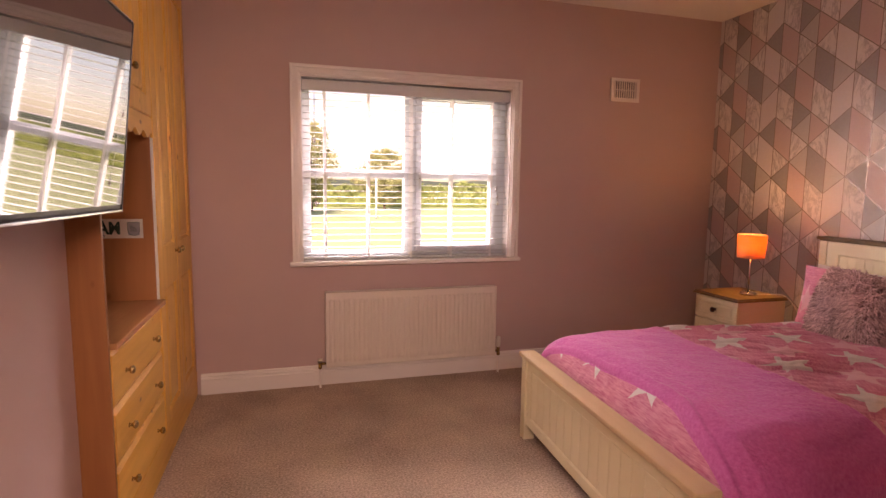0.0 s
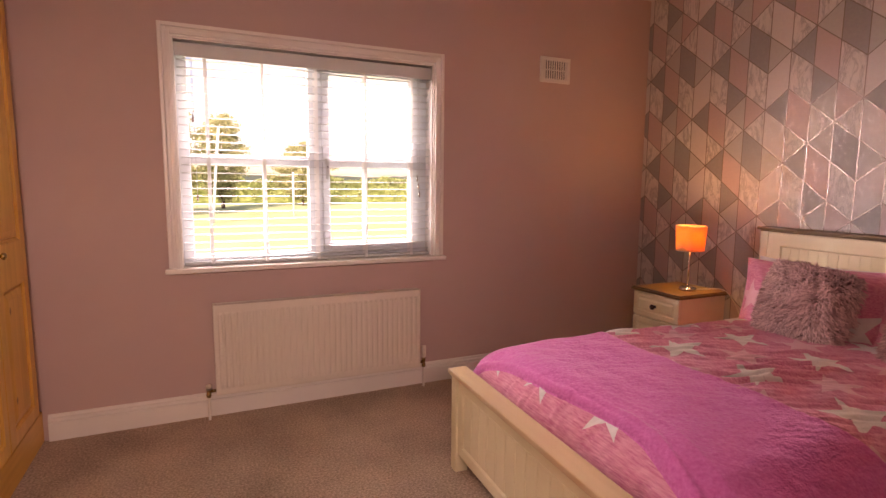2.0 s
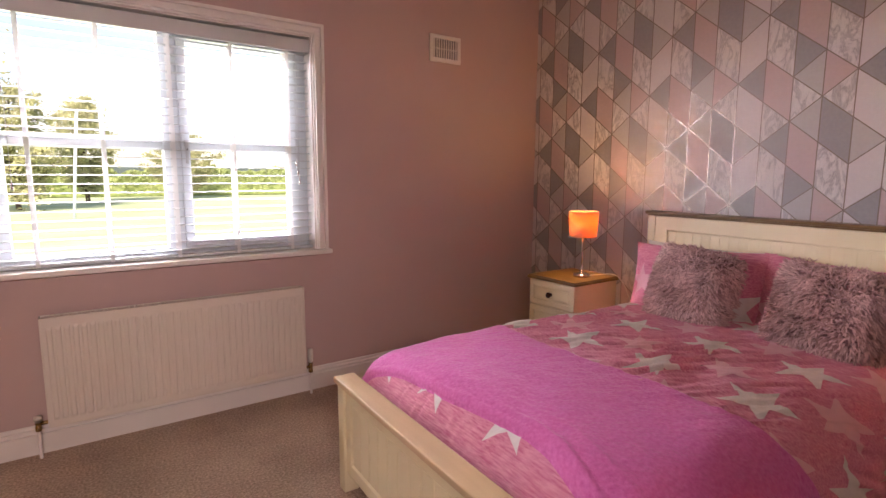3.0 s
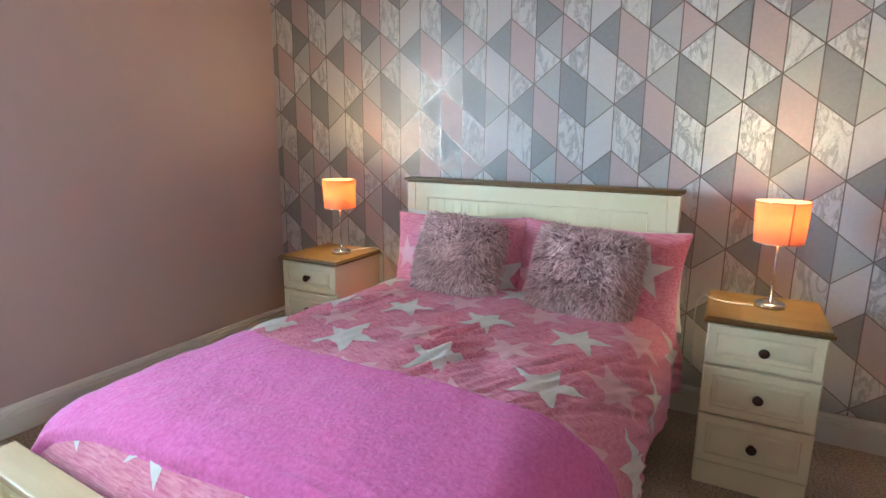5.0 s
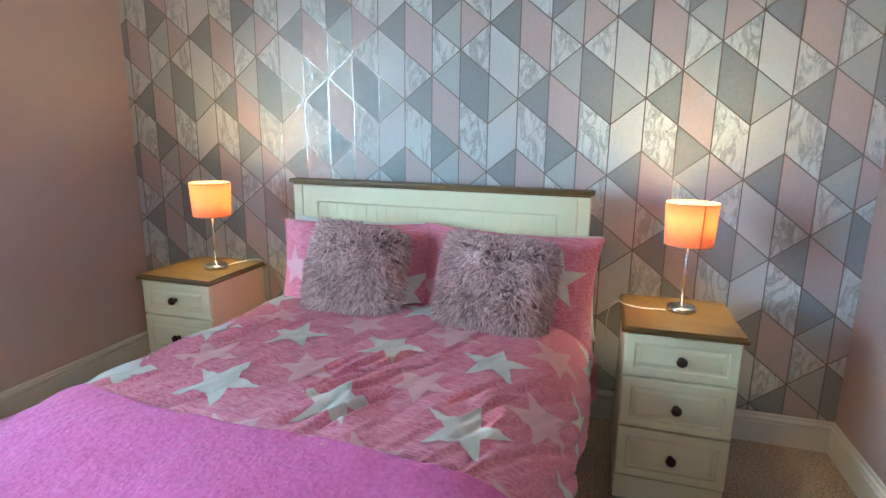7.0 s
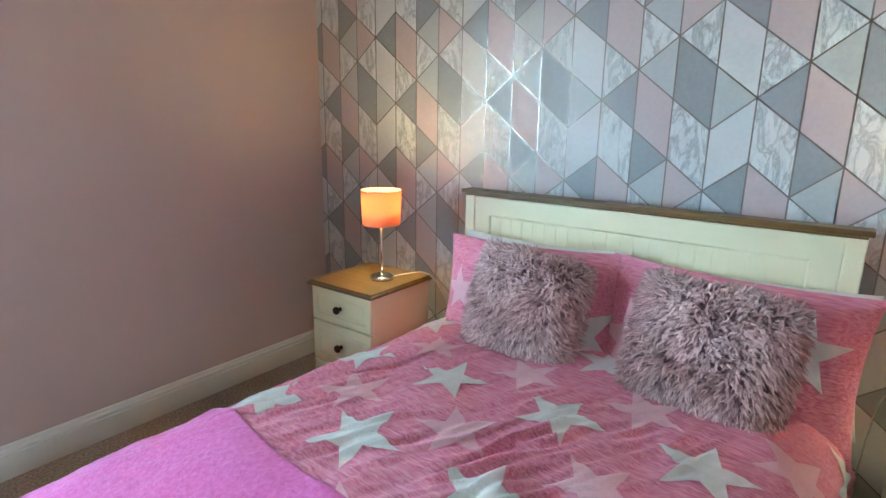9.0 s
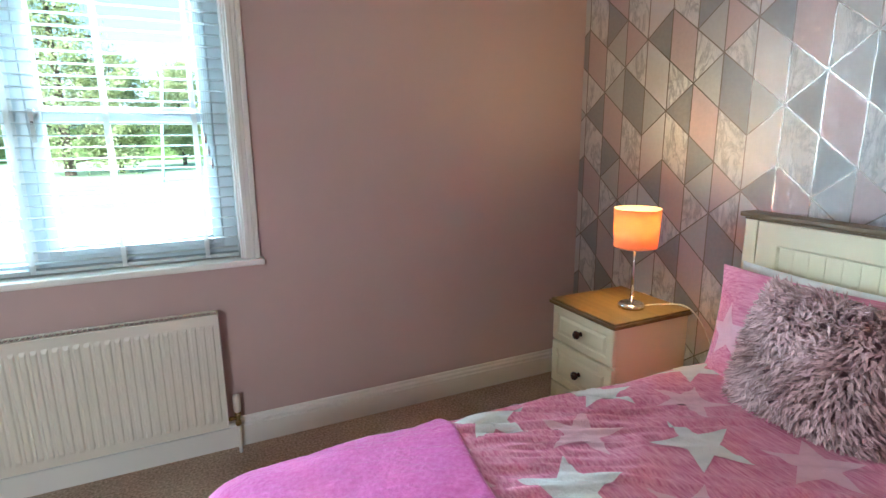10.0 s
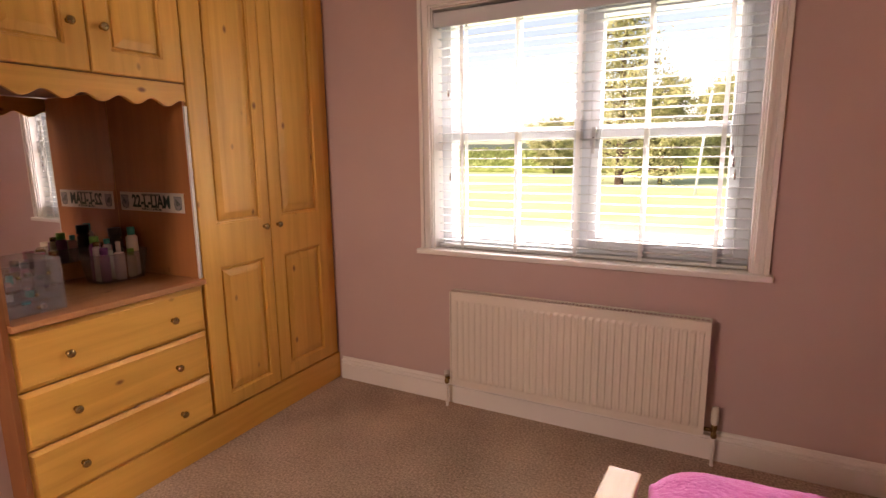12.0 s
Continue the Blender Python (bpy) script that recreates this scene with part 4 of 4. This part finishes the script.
ca, sa = math.cos(radians(2.8)), math.sin(radians(2.8))
for material, label, ou, ov, nr in ((M_STARW, "white star print", 2.545, 1.835, 1), (M_STARP, "pale pink star print", 2.35, 2.01, 2)):
    random.seed(nr)
    for i in range(-4, 3):
        for j in range(-5, 4):
            wx, wy = ou + i * 0.385 + (0.02 if nr == 1 else 0.0) + (0.10 if i < -2 else 0.0), ov - j * 0.350 + 0.0 * i
            dx, dy = wx - 3.235, wy - 1.577
            u, s = -(dx * ca - dy * sa), dx * sa + dy * ca
            turn = math.pi + (0.12 if (i + j) % 2 else -0.1) + (0.5 if nr == 2 else 0.0)
            if 0.22 < u < 1.82 and abs(s) < 0.93:
                bm = bmesh.new()
                star_on(bm, lambda a, b: cloth(a, b, 0.0032), u, s, 0.121 if nr == 1 else 0.113, turn + random.uniform(-0.08, 0.08))
                part("star_print", bm, material, duvet, label)


def throw(u, v, lift):
    """The fleece: u 0..1 from its upper to its lower edge, v 0..1 across."""
    s = -1.12 + 1.83 * v
    a = 1.170 + 0.050 * math.sin(math.pi * min(1, max(0, (s + 0.75) / 1.5))) + 0.012 * math.sin(s * 7)
    b = 1.790 + 0.14 * max(0.0, s) ** 1.5 + 0.16 * max(0.0, -s - 0.35) + 0.012 * math.sin(s * 9 + 1) - 0.02 * math.exp(-((s + 0.1) / 0.3) ** 2)
    uu = a + (b - a) * u
    edge = min(u, 1 - u) * (b - a)
    e2 = min(v, 1 - v) * 1.83
    round_ = 0.016 * (1 - math.sqrt(max(0.0, 1 - (1 - min(1, min(edge, e2) / 0.016)) ** 2)))
    fine = 0.004 * noise.noise(Vector((uu * 14, s * 14, 1))) + 0.008 * noise.noise(Vector((uu * 5, s * 5, 2))) + 0.0015 * noise.noise(Vector((uu * 50, s * 50, 2)))
    side = max(0.0, min(1.0, (0.1 - s) / 0.5))
    ridge = 0.013 * math.exp(-((b - uu - 0.050 - 0.02 * s) / 0.013) ** 2) * side + 0.004 * math.exp(-((b - uu - 0.10 + 0.03 * s) / 0.012) ** 2) * side + 0.007 * math.exp(-((b - uu - 0.02) / 0.012) ** 2)
    return cloth(uu, s, max(0.0051, 0.018 - round_ + ridge + fine * (0 if lift else 1) + lift * 0.4))


blanket = thing("fleece_blanket", BED, "bright magenta fleece blanket laid across the foot of the duvet", "blanket")
bm = bmesh.new()
sheet(bm, throw, 0, 1, 0, 1, 140, 360, 0.03)
part("fleece", bm, M_FLEECE, blanket)


# ---- pillows ----
def puff(w, h, t, a, b, soft=0.0, power=0.55):
    """A stuffed cushion: a, b in -1..1 across and up; gives (half thickness, y, z)."""
    pinch = 1 - 0.07 * (1 - a * a)
    pin2 = 1 - 0.07 * (1 - b * b)
    y, z = a * w / 2 * pin2, b * h / 2 * pinch
    if soft:
        y, z = a * w / 2 * (1 - soft * b ** 4), b * h / 2 * (1 - soft * a ** 4)
    d = t / 2 * (max(0.0, 1 - a ** 4) * max(0.0, 1 - b ** 4)) ** power
    d *= 1 + 0.10 * noise.noise(Vector((a * 2, b * 2, w * 9)))
    return d, y, z


def pillow_mesh(w, h, t, seed=0, wr=0.004, n=36, soft=0.0, power=0.55):
    bm = bmesh.new()
    sides = []
    for sgn in (1, -1):
        g = []
        for i in range(n + 1):
            row = []
            for j in range(n + 1):
                a, b = math.sin(math.pi / 2 * (2 * i / n - 1)), math.sin(math.pi / 2 * (2 * j / n - 1))
                d, y, z = puff(w, h, t, a, b, soft, power)
                k = wr * noise.noise(Vector((a * 5 + seed, b * 3, sgn * 4.0)))
                row.append(bm.verts.new((sgn * (d + k * min(1, d * 40)), y, z)))
            g.append(row)
        sides.append(g)
        for i in range(n):
            for j in range(n):
                bm.faces.new([g[i][j], g[i + 1][j], g[i + 1][j + 1], g[i][j + 1]]).smooth = True
    bmesh.ops.remove_doubles(bm, verts=bm.verts[:], dist=0.0004)
    return bm


def bed_pose(x, y, z, lean, turn=0, roll=0):
    return pose(x, y, z, 0, 0, turn) @ pose(0, 0, 0, roll, lean, 0)


for y, tag in ((1.875, "left"), (1.215, "right")):
    p = thing("pillow", bed_pose(3.165, y - (0.045 if tag == "right" else 0.0), 0.722 - (0.014 if tag == "right" else 0.0), 9), "plump white pillow behind the star pillow, against the headboard", "pillow", "white pillows on the bed")
    part("case", pillow_mesh(0.66, 0.42, 0.13, y, wr=0.010, power=0.8), M_SHEET, p)
    p = thing("star_pillow", bed_pose(3.085, y - 0.012, 0.700, 14, 0, 1.5 if tag == "right" else -1.5), "pink pillow with white stars, propped against the white pillow", "pillow", "star pillows on the bed")
    part("case", pillow_mesh(0.73, 0.47, 0.17, y + 3, wr=0.014, power=0.8), M_DUVET, p)

    def on_pillow(a, b, seed=y + 3):
        aa, bb = max(-0.98, min(0.98, a / 0.365)), max(-0.98, min(0.98, b / 0.235))
        d, yy, zz = puff(0.73, 0.47, 0.17, aa, bb, 0.0, 0.8)
        k = 0.014 * noise.noise(Vector((aa * 5 + seed, bb * 3, -4.0)))
        return Vector((-(d + k * min(1, d * 40)) - 0.0030, yy, zz))

    for a, b, r, t in ((-0.25, -0.06, 0.155, 1.25), (0.02, 0.09, 0.10, 1.2), (0.27, 0.02, 0.10, 1.5)) if tag == "left" else ((-0.215, 0.06, 0.125, 1.6), (0.03, 0.08, 0.10, 1.2), (0.26, -0.03, 0.14, 1.4)):
        bm = bmesh.new()
        star_on(bm, on_pillow, a, b, r, t)
        pale = a > 0.2
        part("star_print", bm, M_STARP if pale else M_STARW, p, "pale pink star print" if pale else "white star print")


def fur_cushion(m, seed, w=0.40):
    c = thing("fur_cushion", m, "shaggy dusty-mauve faux fur cushion leaning on the pillows", "cushion", "fur cushions on the bed")
    part("cushion_core", pillow_mesh(w, w, 0.17, seed, soft=0.045), M_FURGAP, c)
    rnd = random.Random(seed)
    bm = bmesh.new()
    for k in range(5200):
        front = rnd.random() < 0.82
        a, b = rnd.uniform(-1, 1), rnd.uniform(-1, 1)
        if rnd.random() < 0.22:
            if rnd.random() < 0.5:
                a = math.copysign(1 - abs(rnd.gauss(0, 0.03)), a)
            else:
                b = math.copysign(1 - abs(rnd.gauss(0, 0.03)), b)
        a, b = max(-1, min(1, a)), max(-1, min(1, b))
        d, y, z = puff(w, w, 0.17, a, b, 0.045)
        p = Vector((-d if front else d, y, z))
        nrm = Vector((-1.0 if front else 1.0, a ** 3 * 1.7, b ** 3 * 1.7)).normalized()
        swirl = noise.noise_vector(Vector((a * 1.6, b * 1.6, seed))) * 0.7
        comb = swirl * 1.2 + noise.noise_vector(Vector((a * 7, b * 7, seed + 5))) * 0.45 + Vector((0, a * 0.35, b * 0.25 - 0.6)) + Vector((rnd.uniform(-.1, .1), rnd.uniform(-.5, .5), rnd.uniform(-.5, .5)))
        ln = rnd.uniform(0.026, 0.042)
        q = p + (nrm * 0.75 + comb * 0.35).normalized() * ln * 0.5
        e = q + (nrm * 0.42 + comb * 0.9).normalized() * ln * 0.62
        ax = (e - p).normalized()
        one = ax.cross(nrm)
        one = one.normalized() if one.length > 1e-6 else Vector((0, 1, 0))
        two = one.cross(ax)
        wd = rnd.uniform(0.0028, 0.0050)
        ra = [bm.verts.new(p + (one * math.cos(t) + two * math.sin(t)) * wd * 0.8) for t in (0.5, 2.6, 4.7)]
        rb = [bm.verts.new(q + (one * math.cos(t) + two * math.sin(t)) * wd) for t in (0.5, 2.6, 4.7)]
        tip = bm.verts.new(e)
        for f in range(3):
            g = (f + 1) % 3
            bm.faces.new([ra[f], ra[g], rb[g], rb[f]])
            bm.faces.new([rb[f], rb[g], tip])
    part("fur", bm, M_FUR, c, "long matted faux fur", "stuff")


fur_cushion(bed_pose(2.955, 1.792, 0.735, 16, 0, 4), 3, 0.385)
fur_cushion(bed_pose(2.940, 1.215, 0.722, 17, 0, 5), 8)


# ---- bedside cabinets and lamps ----
def bedside(name_label, m):
    t = thing("bedside_cabinet", m, name_label, "bedside cabinet", "bedside cabinets")
    w = 0.365
    boxes("body", [(0.018, 0.39, -w / 2, w / 2, 0.02, 0.645), (0.012, 0.388, -w / 2 + 0.002, w / 2 - 0.002, 0, 0.092)], M_CREAM, t, 0.003)
    boxes("top", [(-0.014, 0.395, -w / 2 - 0.014, w / 2 + 0.014, 0.647, 0.662), (-0.008, 0.392, -w / 2 - 0.008, w / 2 + 0.008, 0.658, 0.670)], M_OAK, t, 0.005, "honey oak top")
    for k, (za, zb) in enumerate(((0.490, 0.642), (0.297, 0.481), (0.104, 0.289))):
        bm = bmesh.new()
        mm = frame_of((0.018, w / 2 - 0.001, za), (0, -1, 0), (0, 0, 1), (-1, 0, 0))
        fielded(bm, mm, w - 0.002, zb - za, 0.018, [(0.032, w - 0.034, 0.030, zb - za - 0.030)], steps=((0.004, 0.005), (0.010, 0.005), (0.022, 0.001)))
        d = part("drawer", bm, M_CREAM, t)
        knob(d, (0.0, 0, (za + zb) / 2), (-1, 0, 0), M_KNOB, 1.15, "dark turned wooden knob")
    return t


bs = bedside("cream bedside cabinet with oak top and three closed drawers", pose(2.880, 0.562, 0))
copy_thing(bs, pose(2.878, 2.640, 0))


def table_lamp(m):
    t = thing("table_lamp", m, "lit chrome table lamp with orange drum shade on bedside cabinet", "lamp", "bedside lamps")
    bm = bmesh.new()
    lathe(bm, [(0, 0), (0.050, 0), (0.052, 0.004), (0.051, 0.014), (0.046, 0.019), (0.012, 0.021), (0.0, 0.022)], seg=36)
    part("base", bm, M_CHROME, t, "round chrome foot")
    bm = bmesh.new()
    tube(bm, [(0, 0, 0.02), (0, 0, 0.30)], 0.0055, 14)
    lathe(bm, [(0.013, 0.285), (0.013, 0.325), (0.0, 0.326)], seg=16)
    part("stem", bm, M_CHROME, t, "slim chrome stem")
    bm = bmesh.new()
    lathe(bm, [(0.082, 0.247), (0.089, 0.403), (0.0875, 0.403), (0.0805, 0.247), (0.082, 0.247)], seg=48)
    sh = part("shade", bm, M_SHADE, t, "orange fabric drum shade")
    sa_, sb_ = radians(197), radians(200.5)
    bm = bmesh.new()
    cols = [[bm.verts.new((q * math.cos(a), q * math.sin(a), z)) for q, z in ((0.0826, 0.250), (0.0893, 0.402), (0.0905, 0.402), (0.0838, 0.250))] for a in (sa_, sb_)]
    for k in range(4):
        bm.faces.new([cols[0][k], cols[0][(k + 1) % 4], cols[1][(k + 1) % 4], cols[1][k]])
    bm.faces.new(cols[0])
    bm.faces.new(cols[1][::-1])
    part("seam", bm, M_SEAM, sh, "overlapped upright fabric seam")
    for z, r in ((0.249, 0.083), (0.401, 0.0893)):
        bm = bmesh.new()
        tube(bm, [(r * math.cos(a * math.pi / 20), r * math.sin(a * math.pi / 20), z) for a in range(41)], 0.0016, 6)
        part("shade_rim", bm, M_CHROME, sh, "thin metal rim")
    bm = bmesh.new()
    lathe(bm, [(0, 0.325), (0.012, 0.327), (0.022, 0.343), (0.022, 0.355), (0.014, 0.368), (0, 0.372)], seg=16)
    b = part("bulb", bm, M_BULB, t, "glowing warm bulb")
    b.visible_shadow = False
    return t


lamps = [(3.108, 0.545), (3.075, 2.575)]
la = table_lamp(pose(lamps[0][0], lamps[0][1], 0.671))
copy_thing(la, pose(lamps[1][0], lamps[1][1], 0.671, 0, 0, 150))
for x, y in lamps:
    pl = new("bulb_light", bpy.data.lights.new("bulb_light", "POINT"))
    pl.data.energy, pl.data.color, pl.data.shadow_soft_size = 5.2, (1.0, 0.63, 0.26), 0.06
    pl.matrix_world = Matrix.Translation((x, y, 0.671 + 0.352))
for pts in ([(3.09, 0.60, 0.673), (3.08, 0.68, 0.674), (3.10, 0.74, 0.676), (3.14, 0.774, 0.674), (3.24, 0.80, 0.58), (3.38, 0.80, 0.30), (3.44, 0.80, 0.25)],
            [(3.14, 2.56, 0.673), (3.20, 2.54, 0.674), (3.26, 2.47, 0.678), (3.33, 2.44, 0.60), (3.44, 2.44, 0.42)]):
    bm = bmesh.new()
    q = []
    for i in range(len(pts) - 1):
        p0, p1, p2, p3 = (Vector(pts[max(0, min(len(pts) - 1, i + d))]) for d in (-1, 0, 1, 2))
        for k in range(6):
            t = k / 6
            q.append(0.5 * ((2 * p1) + (p2 - p0) * t + (2 * p0 - 5 * p1 + 4 * p2 - p3) * t * t + (3 * p1 - p0 - 3 * p2 + p3) * t ** 3))
    q.append(Vector(pts[-1]))
    tube(bm, q, 0.0025, 8)
    tagged(finish("lamp_cable", bm, M_SHEET), "thin white lamp cable running off the bedside cabinet", "cable")


# ---- outdoors ----
GZ = -0.35
bm = bmesh.new()
n = 40
rows = [3.9 + (600 - 3.9) * (k / n) ** 3 for k in range(n + 1)]
g = []
for y in rows:
    ww = 20 + y * 1.6
    g.append([bm.verts.new((-ww + 2 * ww * j / 30, y, GZ + 0.05 * noise.noise(Vector((j * 0.7, y * 0.2, 0))))) for j in range(31)])
for a, b in zip(g, g[1:]):
    for j in range(30):
        bm.faces.new([a[j], a[j + 1], b[j + 1], b[j]]).smooth = True
tagged(finish("ground", bm, M_LAWN), "bright mown lawn running to the hedge", kind="structure")


def leafy(name, parent, inside, count, size, material, seed, kind="stuff", label=""):
    rnd = random.Random(seed)
    bm = bmesh.new()
    for _ in range(count):
        c = inside(rnd)
        a = Vector((rnd.gauss(0, 1), rnd.gauss(0, 1), rnd.gauss(0, 1))).normalized()
        b = a.cross(Vector((rnd.gauss(0, 1), rnd.gauss(0, 1), rnd.gauss(0, 1)))).normalized()
        s = size * rnd.uniform(0.6, 1.3)
        bm.faces.new([bm.verts.new(c + a * s), bm.verts.new(c + b * s * 0.5), bm.verts.new(c - a * s), bm.verts.new(c - b * s * 0.5)])
    return part(name, bm, material, parent, label, kind)


def hedge_point(rnd):
    x = rnd.uniform(-24, 36)
    top = 1.7 + 0.5 * noise.noise(Vector((x * 0.35, 0, 0))) + 0.3 * noise.noise(Vector((x * 1.4, 0, 4)))
    z = GZ + (top - GZ) * math.sqrt(rnd.random())
    return Vector((x, 46 + rnd.uniform(-0.9, 0.9) * (1.1 - 0.4 * z / 2), z))


hedge = thing("hedge", Matrix(), "clipped green garden hedge at the far end of the lawn", "hedge")
leafy("foliage", hedge, hedge_point, 34000, 0.13, M_HEDGE, 2)
boxes("hedge_core", [(-24, 36, 45.6, 46.4, GZ, 1.1)], M_HEDGE, hedge, 0.2)


def tree(x, y, h, spread, seed, material, label, conical=True, low=0.05):
    t = thing("tree", pose(x, y, GZ), label, "tree")
    rnd = random.Random(seed)
    bm = bmesh.new()
    lathe(bm, [(h * 0.022, 0), (h * 0.016, h * 0.3), (h * 0.004, h * 0.92), (0, h * 0.93)], seg=8)
    limbs = []
    for k in range(46):
        f = low + (0.93 - low) * k / 46
        a = k * 2.4 + rnd.uniform(-0.4, 0.4)
        r = spread * ((1 - f) ** 0.75 if conical else math.sin(math.pi * min(1, f * 1.02)) ** 0.6) * rnd.uniform(0.6, 1.1)
        s, e = Vector((0, 0, h * f)), Vector((r * math.cos(a), r * math.sin(a), h * (f + (0.02 if conical else 0.12))))
        limbs.append((s, e))
        tube(bm, [s, (s + e) / 2 + Vector((0, 0, 0.02 * h)), e], h * 0.004, 4)
    part("trunk", bm, M_BARK, t)

    def inside(r):
        s, e = r.choice(limbs)
        q = s.lerp(e, r.uniform(0.25, 1.05) ** 0.7)
        return q + Vector((r.gauss(0, 1), r.gauss(0, 1), r.gauss(0, 0.8))) * h * 0.035

    leafy("crown", t, inside, 15000, 0.085, material, seed)


tree(-3.1, 30, 10.5, 2.9, 1, M_CONIF, "tall ragged conifer on the lawn")
tree(-1.2, 31, 5.2, 2.3, 5, M_CONIF, "lower leafy tree beside the tall conifer", False)
tree(1.6, 37, 5.6, 1.5, 2, M_CONIF, "rounded garden tree in front of the hedge", False)
tree(7.3, 41, 4.4, 2.4, 3, M_CONIF, "thin ragged garden tree near the hedge", False)
tree(-10.5, 44, 4.2, 2.6, 4, M_CONIF, "low garden tree near the hedge", False)

pole = thing("garden_pole", pose(0.75, 24, GZ), "thin white leaning pole on the lawn", "pole")
bm = bmesh.new()
tube(bm, [(0, 0, 0), (0.15, 0, 1.9), (0.34, 0, 3.9)], 0.05, 8)
part("shaft", bm, M_PVC, pole)
pole = thing("garden_pole", pose(4.6, 28, GZ), "thin white upright pole on the lawn", "pole")
bm = bmesh.new()
tube(bm, [(0, 0, 0), (0, 0, 2.2)], 0.05, 8)
part("shaft", bm, M_PVC, pole)

bm = bmesh.new()
low, top = [], []
for k in range(81):
    x = -700 + 1400 * k / 80
    low.append(bm.verts.new((x, 500, GZ - 2)))
    top.append(bm.verts.new((x, 540, 11 + 9 * noise.noise(Vector((x * 0.004, 0, 7))) + 3 * noise.noise(Vector((x * 0.02, 0, 7))))))
for k in range(80):
    bm.faces.new([low[k], low[k + 1], top[k + 1], top[k]]).smooth = True
tagged(finish("backdrop", bm, M_HILL), "distant dark green hills on the horizon", kind="structure")
